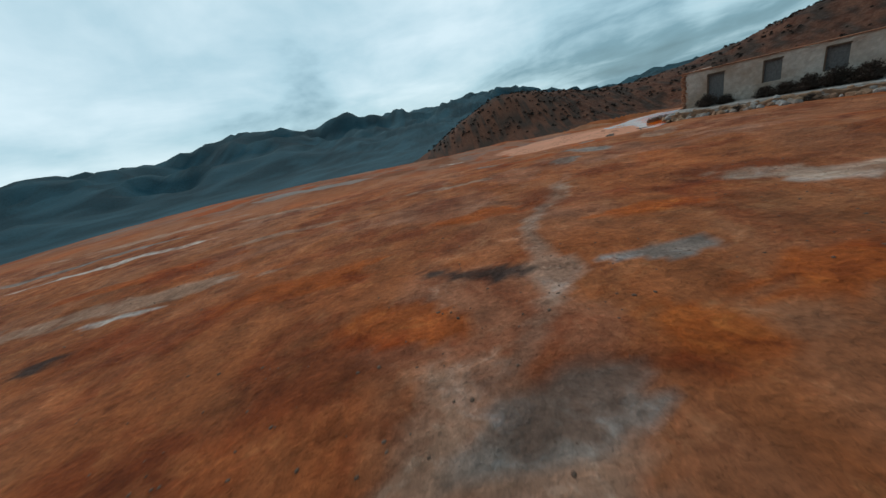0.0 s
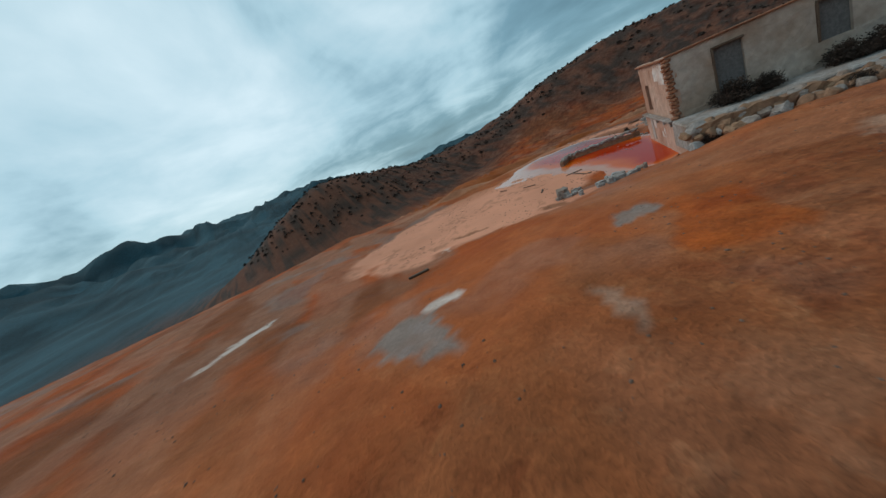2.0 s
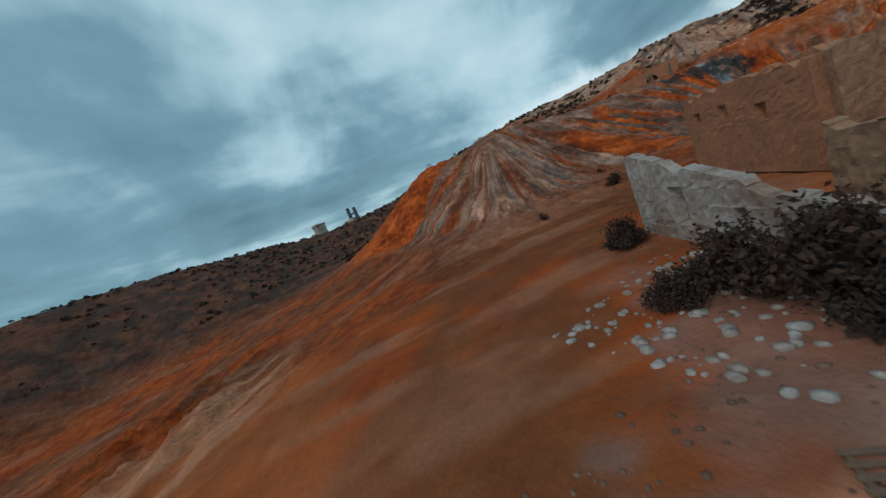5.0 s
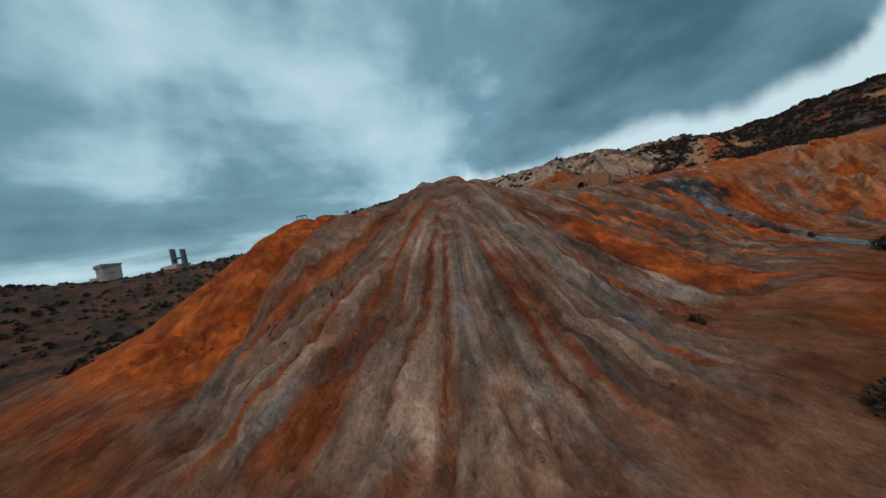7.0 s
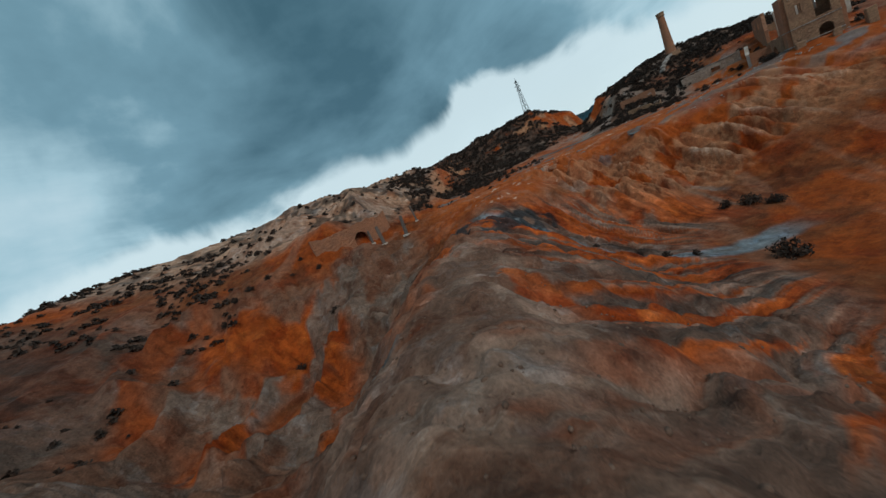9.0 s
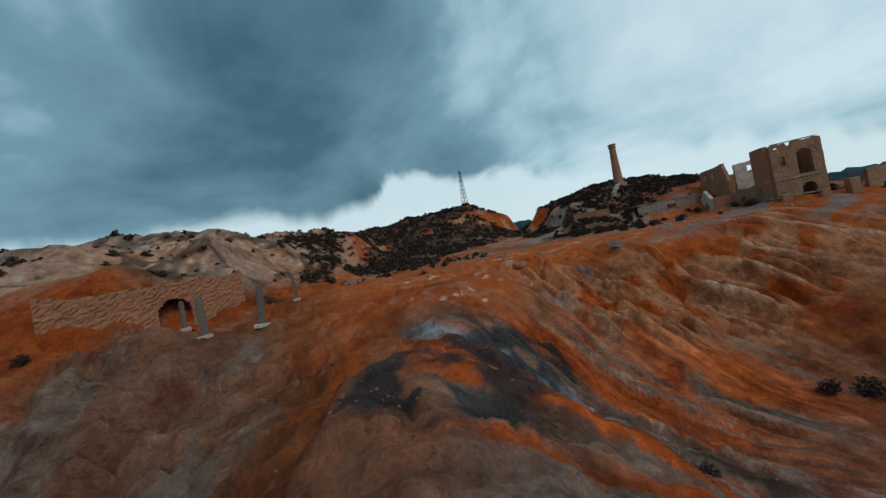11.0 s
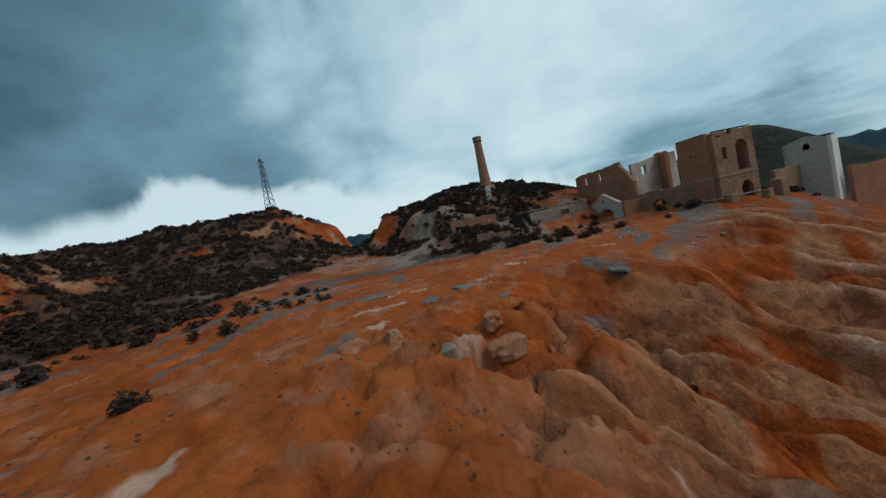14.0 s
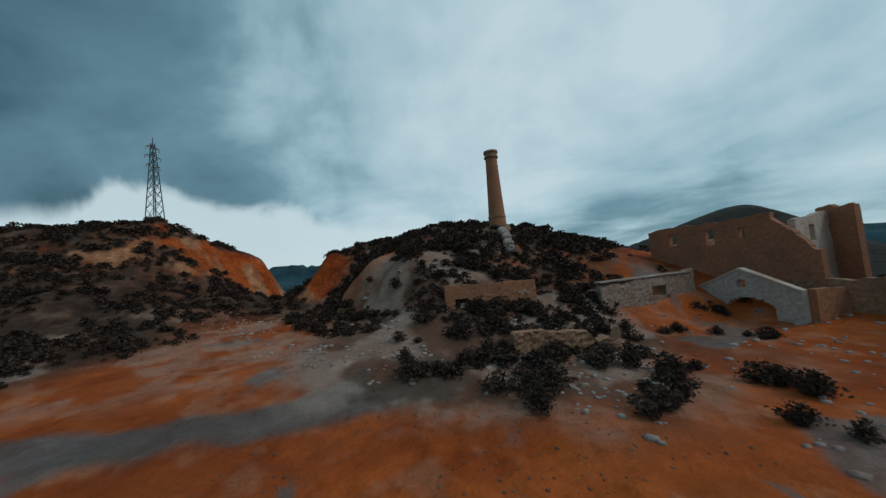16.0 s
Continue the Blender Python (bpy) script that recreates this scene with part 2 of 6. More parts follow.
def landform_weights():
    pts = np.array([p for group in (START_FLAT, BASIN, BASIN_RIM, NORTH_BANK, RIDGE_CREST, MOUND_FLANK, BOWL, RILL_CLIFF, PLATEAU, PYLON_HILL, CHIMNEY_HILL, EAST_VALLEY,
                                    ORANGE_SPUR, EAST_CLIFFS, FAR_HILL, SPUR_HILL, RIM) for p in group], float)
    xy = pts[:, :2]
    d = np.sqrt(((xy[:, None] - xy[None]) ** 2).sum(2) + 0.6)
    n = len(pts)
    A = np.zeros((n + 1, n + 1))
    A[:n, :n] = d + np.diag(np.full(n, -0.35))
    A[:n, n] = A[n, :n] = 1
    w = np.linalg.solve(A, np.append(pts[:, 2], 0))
    return xy, w


LAND_XY, LAND_W = landform_weights()


def smooth_land(x, y):
    h = np.full(x.shape, LAND_W[-1])
    for (px, py), w in zip(LAND_XY, LAND_W):
        h = h + w * np.sqrt((x - px) ** 2 + (y - py) ** 2 + 0.6)
    return h


def flow(x, y):
    """Along-crest place and distance from the crest of the striped ridge, so that gullies run straight down its flanks."""
    best = np.full(x.shape, 1e9)
    s = np.zeros(x.shape)
    run = 0.0
    c = [(p[0], p[1]) for p in RIDGE_CREST]
    for i, ((ax, ay), (bx, by)) in enumerate(zip(c, c[1:])):
        lx, ly = bx - ax, by - ay
        ll = math.hypot(lx, ly)
        k = ((x - ax) * lx + (y - ay) * ly) / ll ** 2
        kc = np.clip(k, 0, 1)
        dx, dy = x - ax - kc * lx, y - ay - kc * ly
        d = np.hypot(dx, dy)
        side = np.sign(lx * dy - ly * dx)
        fan = np.arctan2(lx * dy - ly * dx, -(dx * lx + dy * ly)) * 9
        turn = np.where((k < 0) & (i == 0), fan, np.where(side >= 0, 1, -1) * (14.137 + run + kc * ll))
        here = d < best
        s = np.where(here, turn, s)
        best = np.where(here, d, best)
        run += ll
    return s, best


MOUNTAINS = [(-180, 2.2), (-160, 3.0), (-148, 3.2), (-130, 1.5), (-90, 1.5), (-75, 0.3), (-62, 3.5), (-50, 4.5), (-44, 4.1), (-38, 3.8), (-29, 5.8), (-24, 5.6), (-18, 3.8), (-12.5, 4.9), (-8, 3.1), (-4, 3.4), (1, 3.2), (9, 3.5), (14, 2.0),
             (22, -0.8), (28, -1.6), (31.5, -0.7), (37, -1.0), (44, -1.8), (60, 0), (90, 1.5), (140, 2.0), (180, 2.2)]


def far_land(x, y):
    r = np.hypot(x - 20, y - 20)
    az = np.degrees(np.arctan2(x - 20, y - 20))
    el = np.interp(az, [m[0] for m in MOUNTAINS], [m[1] for m in MOUNTAINS])
    top = 1900 * np.tan(np.radians(el))
    n = fbm(x / 260, y / 260, 5, 40)
    rid = 1 - np.abs(2 * fbm(x / 190 + 5, y / 190, 4, 60) - 1)
    rise = step(750, 1850, r) * (1 - 0.75 * step(2000, 2900, r))
    base = -34 + 20 * n
    return base + (top - base) * rise * (0.80 + 0.20 * step(1750, 1900, r)) + rise * (1 - step(1500, 1880, r)) * (rid - 0.6) * 170 + rise * (n - 0.5) * 34 + rise * (fbm(x / 70, y / 70, 4, 61) - 0.5) * 26


def west_flank(x, y):
    """1 on the hollow west flank of the ridge, where the beds show."""
    return step(1.0, -1.0, y - np.interp(x, [77.3, 82.2, 85.6, 87.6, 90, 93], [15.3, 17.3, 19.0, 20.6, 21.6, 19])) * step(92, 88, x) * step(-31, -26, y + (80 - x) * 0.3) * step(55, 62, x)


def fan(x, y):
    """Beds of the west flank fan out from the floor of the hollow: place across them and distance along them."""
    r = np.hypot(x - 60, y + 6)
    return np.arctan2(y + 6, x - 60) * 26 + (fbm(x / 7, y / 7, 3, 18) - 0.5) * 3.0, r


def land(x, y, detail=True):
    """Height of the ground at arrays x, y."""
    near = smooth_land(x, y)
    r = np.hypot(x - 40, y + 10)
    w = step(260, 480, r)
    h = near * (1 - w) + far_land(x, y) * w
    if not detail:
        return h
    s, d = flow(x, y)
    ridge = step(40, 26, d) * step(0.5, 4.5, d) * step(1.0, 3.0, near)
    wob = (fbm(x / 4, y / 4, 4, 3) - 0.5) * 2.2
    flank = west_flank(x, y)
    a, ra = fan(x, y)
    g = 1 - np.abs(2 * vnoise((s + wob * 0.5) / 0.72, d / 9 + 3, 11) - 1)
    g3 = 1 - np.abs(2 * vnoise((s + wob * 0.4) / 0.36, d / 5 + 1, 13) - 1)
    g2 = 1 - np.abs(2 * vnoise((s + wob * 0.7) / 1.9, d / 30 + 9, 12) - 1)
    h = h - ridge * (1 - 0.75 * flank) * (0.62 * g ** 2.2 + 0.85 * g2 ** 3 + 0.42 * g3 ** 2.4 * step(3, 7, d)) * step(0, 7, d)
    # beds that fan across the hollow west flank
    b1 = 1 - np.abs(2 * vnoise(a / 1.5, ra / 14, 16) - 1)
    b2 = 1 - np.abs(2 * vnoise(a / 3.4 + 5, ra / 30, 17) - 1)
    h = h - flank * step(0.8, 2.5, near) * (0.50 * b1 ** 2 + 1.05 * b2 ** 3)
    # one deep gully between the nose and the flank
    gx = np.interp(y, [15.3, 17.3, 19.4, 21.4, 23.4], [77.3, 82.2, 85.6, 87.6, 88.1])
    h = h - 1.5 * np.exp(-((x - gx) / 0.8) ** 2) * step(13.3, 15.3, y) * step(24.4, 22.4, y)
    # ledges of hard beds across the west flank and the bowl
    bedh = (near + 0.07 * y + fbm(x / 6, y / 6, 3, 14) * 1.6) / 1.15
    saw = bedh - np.floor(bedh)
    ledge = step(14, 4, y) * step(96, 90, x) * step(50, 56, x) * step(1.2, 3.0, near) * step(-40, -30, y + 0 * x)
    h = h + ledge * (1 - flank) * (0.30 * step(0.0, 0.16, saw) - 0.30 * saw)
    # runnels on every bare slope
    rn = 1 - np.abs(2 * fbm(x / 3.4 + 31, y / 3.4, 3, 15) - 1)
    bare = step(64, 72, x) * step(-31, -25, y) * step(140, 125, x) * step(1.5, 4, near)
    h = h - bare * 0.5 * np.clip(rn - 0.62, 0, 1) / 0.38
    # gullied cliff under the plateau
    cl = step(9, 4, np.abs((y + 33) + (x - 48) * 0.18)) * step(28, 36, x) * step(76, 64, x)
    cx = x * 0.98 + y * 0.2 + (fbm(x / 4, y / 4, 3, 8) - 0.5) * 1.8
    gc = 1 - np.abs(2 * vnoise(cx / 1.0, y / 10, 21) - 1)
    gc2 = 1 - np.abs(2 * vnoise(cx / 0.5, y / 5, 23) - 1)
    h = h + cl * (1.2 - 2.5 * gc ** 2.2 - 0.9 * gc2 ** 2.4)
    # clefts in the lip of the plateau
    lip = np.exp(-(((x - 67) / 8) ** 2 + ((y + 44.5) / 4.5) ** 2))
    h = h + lip * (0.5 - 2.3 * (1 - np.abs(2 * vnoise((x * 0.8 + y * 0.6) / 1.1, (y * 0.8 - x * 0.6) / 4.0, 25) - 1)) ** 2.5)
    cut = 1 - np.abs(2 * fbm((x * 0.55 - y * 0.83) / 2.6 + 4, (x * 0.83 + y * 0.55) / 1.5, 3, 26, 0.45) - 1)
    h = h - np.exp(-(((x - 66) / 9) ** 2 + ((y + 45) / 5) ** 2)) * 1.1 * step(0.88, 0.97, cut)
    # rough scrub and rock hills
    rough = step(-95, -112, y) + step(135, 160, x) * 0.8 + step(36, 28, x) * step(-56, -66, y) + step(95, 104, x) * step(-40, -48, y)
    rough = np.clip(rough + step(150, 170, y), 0, 1)
    rk = fbm(x / 7, y / 7, 5, 31) - 0.5
    h = h + rough * rk * 3.0
    # humped quarry cliffs in the south-east
    hump = step(84, 100, x) * step(-44, -54, y) * step(230, 200, r + 60)
    h = h + hump * ((1 - np.abs(2 * vnoise(x / 17 + 3, y / 17, 33) - 1)) * 4.5 - 2.2 + (fbm(x / 4, y / 4, 4, 34) - 0.5) * 2.0)
    # hummocks in the east valley
    hum = step(99, 107, x) * step(156, 144, x) * step(-42, -36, y) * step(6, -4, y)
    h = h + hum * ((1 - np.abs(2 * vnoise(x / 9 + 2, y / 13, 36) - 1)) ** 2 * 3.6 - 1.3 - 1.0 * (1 - np.abs(2 * vnoise((x + y * 0.5) / 2.2, y / 9, 37) - 1)) ** 4)
    bank = step(66, 73, y) * step(22, 34, x) * step(110, 95, x) * step(140, 115, y)
    h = h + bank * ((1 - np.abs(2 * fbm((x - y * 0.4) / 16, (y + x * 0.4) / 7, 3, 39) - 1)) ** 3 * 2.2 - 0.9)
    # cracks and clods of dried earth
    cr = 1 - np.abs(2 * fbm(x / 1.3 + 7, y / 1.3, 3, 38) - 1)
    cracked = step(66, 72, x) * step(112, 104, x) * step(1.5, 3, near) + 0.6 * step(44, 50, x) * step(-28, -34, y) * step(-75, -68, y) * (1 - step(66, 72, x))
    h = h - np.clip(cracked, 0, 1) * 0.26 * np.clip(cr - 0.66, 0, 1) / 0.34
    h = h + (fbm(x / 9, y / 9, 4, 5) - 0.5) * 0.45 * (1 - np.exp(-((x - 36) ** 2 + (y - 57) ** 2) / 230)) + (fbm(x / 1.7, y / 1.7, 4, 6) - 0.5) * 0.22 * (1 - 0.85 * np.exp(-((x - 36) ** 2 + (y - 57) ** 2) / 230))
    return h


def land_at(x, y):
    return float(land(np.array([float(x)]), np.array([float(y)]))[0])


# ---- materials ----
def material(name, color, rough=0.9, metal=0.0, noise_scale=6.0, spread=0.35, bump=0.25, attr=None, second=None, spec=0.3, fine=40.0):
    """Weathered surface: colour broken at two scales, with fine relief."""
    m = bpy.data.materials.new(name)
    m.use_nodes = True
    nt = m.node_tree
    b = nt.nodes["Principled BSDF"]
    L = nt.links.new
    N = lambda kind, **kw: make_node(nt, kind, **kw)
    geo = N("ShaderNodeNewGeometry")
    n1 = N("ShaderNodeTexNoise"); n1.inputs["Scale"].default_value = noise_scale; n1.inputs["Detail"].default_value = 8; n1.inputs["Roughness"].default_value = 0.62
    n2 = N("ShaderNodeTexNoise"); n2.inputs["Scale"].default_value = noise_scale * 0.13; n2.inputs["Detail"].default_value = 5
    n3 = N("ShaderNodeTexNoise"); n3.inputs["Scale"].default_value = fine; n3.inputs["Detail"].default_value = 4
    for n in (n1, n2, n3):
        L(geo.outputs["Position"], n.inputs["Vector"])
    if attr:
        src = N("ShaderNodeAttribute", attribute_name=attr).outputs["Color"]
    else:
        src = None
    mixa = N("ShaderNodeMix", data_type="RGBA")
    ra = N("ShaderNodeMapRange"); L(n2.outputs[0], ra.inputs[0]); ra.inputs[1].default_value, ra.inputs[2].default_value = 0.38, 0.66
    if second:
        L(ra.outputs[0], mixa.inputs[0])
        mixa.inputs[6].default_value, mixa.inputs[7].default_value = (*color, 1), (*second, 1)
        src = mixa.outputs[2]
    elif src is None:
        rgb = N("ShaderNodeRGB"); rgb.outputs[0].default_value = (*color, 1)
        src = rgb.outputs[0]
    v1 = N("ShaderNodeMapRange"); L(n1.outputs[0], v1.inputs[0])
    v1.inputs[1].default_value, v1.inputs[2].default_value, v1.inputs[3].default_value, v1.inputs[4].default_value = 0.25, 0.75, 1 - spread, 1 + spread
    v2 = N("ShaderNodeMapRange"); L(n3.outputs[0], v2.inputs[0])
    v2.inputs[1].default_value, v2.inputs[2].default_value, v2.inputs[3].default_value, v2.inputs[4].default_value = 0.25, 0.75, 1 - spread * 0.5, 1 + spread * 0.5
    mu = N("ShaderNodeMath", operation="MULTIPLY"); L(v1.outputs[0], mu.inputs[0]); L(v2.outputs[0], mu.inputs[1])
    sc = N("ShaderNodeVectorMath", operation="SCALE"); L(src, sc.inputs[0]); L(mu.outputs[0], sc.inputs["Scale"])
    L(sc.outputs[0], b.inputs["Base Color"])
    b.inputs["Roughness"].default_value, b.inputs["Metallic"].default_value = rough, metal
    b.inputs["Specular IOR Level"].default_value = spec
    if bump:
        h = N("ShaderNodeMath", operation="MULTIPLY_ADD"); L(n3.outputs[0], h.inputs[0]); h.inputs[1].default_value = 0.25; L(n1.outputs[0], h.inputs[2])
        bp = N("ShaderNodeBump"); L(h.outputs[0], bp.inputs["Height"])
        bp.inputs["Strength"].default_value, bp.inputs["Distance"].default_value = bump, 0.6 / max(noise_scale, 0.5)
        L(bp.outputs[0], b.inputs["Normal"])
    return m


def earth_material():
    """Bare mine earth: colour laid down by the soil map, broken by clods, grit and fine runnels that follow the fall of the ridge."""
    m = bpy.data.materials.new("earth")
    m.use_nodes = True
    nt = m.node_tree
    b = nt.nodes["Principled BSDF"]
    L = nt.links.new
    N = lambda kind, **kw: make_node(nt, kind, **kw)
    geo = N("ShaderNodeNewGeometry")
    at = N("ShaderNodeAttribute", attribute_name="soil")
    fl = N("ShaderNodeAttribute", attribute_name="fall")
    def tex(scale, detail, rough, vec):
        n = N("ShaderNodeTexNoise")
        n.inputs["Scale"].default_value, n.inputs["Detail"].default_value, n.inputs["Roughness"].default_value = scale, detail, rough
        L(vec, n.inputs["Vector"])
        return n.outputs[0]
    def rng(src, a, b_, c, d):
        r = N("ShaderNodeMapRange")
        L(src, r.inputs[0])
        for i, v in enumerate((a, b_, c, d)):
            r.inputs[i + 1].default_value = v
        return r.outputs[0]
    def op(kind, a, b_):
        o = N("ShaderNodeMath", operation=kind)
        for i, v in enumerate((a, b_)):
            if isinstance(v, float): o.inputs[i].default_value = v
            else: L(v, o.inputs[i])
        return o.outputs[0]
    clod = tex(0.9, 9, 0.66, geo.outputs["Position"])
    grit = tex(7.0, 6, 0.7, geo.outputs["Position"])
    broad = tex(0.16, 5, 0.55, geo.outputs["Position"])
    run = tex(1.0, 7, 0.6, fl.outputs["Vector"])
    sep = N("ShaderNodeSeparateXYZ"); L(fl.outputs["Vector"], sep.inputs[0])
    on = sep.outputs[2]
    k = op("MULTIPLY", rng(clod, 0.30, 0.70, 0.58, 1.36), rng(grit, 0.28, 0.72, 0.66, 1.32))
    k = op("MULTIPLY", k, rng(broad, 0.3, 0.7, 0.82, 1.18))
    runk = op("ADD", op("MULTIPLY", op("SUBTRACT", rng(run, 0.34, 0.66, 0.50, 1.45), 1.0), on), 1.0)
    k = op("MULTIPLY", k, runk)
    # smooth crust shows less of it
    k = op("ADD", op("MULTIPLY", op("SUBTRACT", k, 1.0), at.outputs["Alpha"]), 1.0)
    sc = N("ShaderNodeVectorMath", operation="SCALE"); L(at.outputs["Color"], sc.inputs[0]); L(k, sc.inputs["Scale"])
    # crusts, iron stains and grey scree with torn edges
    bend = N("ShaderNodeTexNoise"); L(geo.outputs["Position"], bend.inputs["Vector"])
    bend.inputs["Scale"].default_value, bend.inputs["Detail"].default_value = 0.55, 4
    off = N("ShaderNodeVectorMath", operation="SCALE"); L(bend.outputs["Color"], off.inputs[0]); off.inputs["Scale"].default_value = 3.2
    warped = N("ShaderNodeVectorMath", operation="ADD"); L(geo.outputs["Position"], warped.inputs[0]); L(off.outputs[0], warped.inputs[1])
    col = sc.outputs[0]
    def layer(col, scale, lo, hi, amount, tint, kind):
        w = op("MULTIPLY", rng(tex(scale, 7, 0.62, warped.outputs[0]), lo, hi, 0.0, amount), at.outputs["Alpha"])
        if kind == "stain":
            t = N("ShaderNodeVectorMath", operation="MULTIPLY"); L(col, t.inputs[0]); t.inputs[1].default_value = tint
            t = t.outputs[0]
        else:
            t = N("ShaderNodeRGB"); t.outputs[0].default_value = (*tint, 1); t = t.outputs[0]
        m_ = N("ShaderNodeMix", data_type="RGBA"); L(w, m_.inputs[0]); L(col, m_.inputs[6]); L(t, m_.inputs[7])
        return m_.outputs[2]
    col = layer(col, 0.23, 0.50, 0.60, 0.85, (0.66, 0.48, 0.40), "stain")
    col = layer(col, 0.37, 0.54, 0.61, 0.75, (1.15, 1.34, 1.55), "stain")
    col = layer(col, 1.30, 0.57, 0.63, 0.70, (1.2, 1.38, 1.5), "stain")
    col = layer(col, 0.80, 0.60, 0.66, 0.55, (0.5, 0.42, 0.40), "stain")
    L(col, b.inputs["Base Color"])
    b.inputs["Roughness"].default_value = 0.95
    b.inputs["Specular IOR Level"].default_value = 0.15
    h = op("ADD", op("MULTIPLY", clod, 0.55), op("MULTIPLY", grit, 0.10))
    h = op("ADD", h, op("MULTIPLY", op("MULTIPLY", run, on), 0.5))
    h = op("MULTIPLY", h, at.outputs["Alpha"])
    bp = N("ShaderNodeBump"); L(h, bp.inputs["Height"])
    bp.inputs["Strength"].default_value, bp.inputs["Distance"].default_value = 1.0, 0.8
    L(bp.outputs[0], b.inputs["Normal"])
    return m


EARTH = earth_material()
PLASTER = material("worn_plaster", (0.50, 0.42, 0.36), 0.9, noise_scale=2.5, spread=0.22, bump=0.35, second=(0.34, 0.24, 0.18))
WHITE_PLASTER = material("chalky_plaster", (0.62, 0.56, 0.52), 0.9, noise_scale=4, spread=0.3, bump=0.3, second=(0.52, 0.36, 0.29))
PINK_PLASTER = material("pink_plaster", (0.52, 0.34, 0.26), 0.9, noise_scale=2.2, spread=0.22, bump=0.35, second=(0.40, 0.22, 0.15))
OCHRE_STONE = material("ochre_masonry", (0.30, 0.17, 0.10), 0.92, noise_scale=3.5, spread=0.4, bump=0.6, second=(0.22, 0.12, 0.075))
GREY_STONE = material("grey_rubble", (0.34, 0.31, 0.29), 0.92, noise_scale=4, spread=0.4, bump=0.7, second=(0.24, 0.17, 0.13))
BRICK_CLAY = material("brick_clay", (0.33, 0.14, 0.075), 0.9, noise_scale=5, spread=0.3, bump=0.4, second=(0.26, 0.12, 0.07))
CONCRETE = material("concrete", (0.40, 0.35, 0.31), 0.88, noise_scale=3, spread=0.25, bump=0.3)
GREY_BOARD = material("grey_boards", (0.13, 0.12, 0.115), 0.85, noise_scale=7, spread=0.35, bump=0.3)
TIMBER = material("weathered_timber", (0.12, 0.075, 0.05), 0.85, noise_scale=9, spread=0.35, bump=0.4)
STEEL = material("dull_steel", (0.10, 0.12, 0.13), 0.6, 0.6, noise_scale=6, spread=0.3, bump=0.1)
# near-black colour stands in for the shade inside arches, tunnel and rooms
DARK_VOID = material("void_shade_plaster", (0.05, 0.04, 0.035), 0.95, noise_scale=4, spread=0.3, bump=0.2)
SCRUB = material("dry_scrub", (0.030, 0.021, 0.016), 0.9, noise_scale=8, spread=0.5, bump=0.0, second=(0.055, 0.030, 0.020))
TWIG = material("dry_twigs", (0.05, 0.035, 0.026), 0.9, noise_scale=8, spread=0.4, bump=0.0)
ROCK = material("pale_rock", (0.34, 0.26, 0.21), 0.92, noise_scale=3, spread=0.4, bump=0.7, second=(0.24, 0.16, 0.12))
EARTH_STONE = material("earthy_stone", (0.17, 0.10, 0.07), 0.93, noise_scale=4, spread=0.4, bump=0.4, second=(0.11, 0.06, 0.04))
CRUSTED = material("crusted_earth", (0.40, 0.20, 0.12), 0.93, noise_scale=5.0, spread=0.45, bump=0.8, second=(0.36, 0.09, 0.025))
SLATE = material("blue_grey_slab", (0.17, 0.17, 0.165), 0.85, noise_scale=3, spread=0.4, bump=0.6, second=(0.10, 0.105, 0.11))


# ---- ground ----
def mix(a, b, w):
    return a + (b - a) * w[:, None]


# patches of the flat and the basin: x, y, half length, half width, turn
DUSTY_SPOTS = [(-16, 13.8, 7.0, 1.0, 4), (-14, 32, 6.0, 0.8, -6), (0.5, 25, 3.4, 0.5, -12), (-10, 21.6, 3.4, 0.7, 3), (20, 31, 3.6, 1.1, 40), (-0.4, 2.6, 1.3, 1.8, -25), (11, 35.2, 1.0, 0.25, 60), (5.5, 16, 0.5, 2.2, -28), (-32, 36, 9, 1.2, 8)]
SALT_SPOTS = [(2.2, 53.2, 2.7, 0.45, 48), (10, 41.5, 0.75, 0.55, 0), (-14, 12.5, 1.7, 0.22, 8), (16.8, 53, 2.8, 0.6, 62), (-26, 25, 6, 0.6, 12)]
ASH_SPOTS = [(-19, 51, 10, 3.2, -8), (1.0, 3.3, 1.3, 0.8, 10), (4.8, 7.4, 1.4, 0.45, -10), (12.7, 29, 1.3, 1.9, 20), (9.2, 25, 1.0, 0.9, 0), (4.8, 31.8, 1.3, 0.6, 0), (8, 40, 1.0, 1.7, 0), (16.6, 38, 0.8, 0.7, 0), (-33, 29, 7, 0.9, 10)]
DARK_SPOTS = [(0.5, 8.2, 1.5, 0.4, -25), (-14.3, 9.5, 0.9, 0.35, 10)]
RUST_SPOTS = [(-1.6, 6.5, 1.5, 0.9, 0), (3.4, 4.4, 1.0, 1.2, 0), (6.5, 5.2, 1.4, 0.8, 0), (-6, 11, 3.0, 1.0, 0), (-18, 17.5, 5.0, 1.0, 8), (7, 11, 1.6, 0.8, 0), (8, 30, 2.4, 1.4, 0), (16, 35, 2.4, 1.2, 30), (2, 15, 2.2, 0.9, 0)]
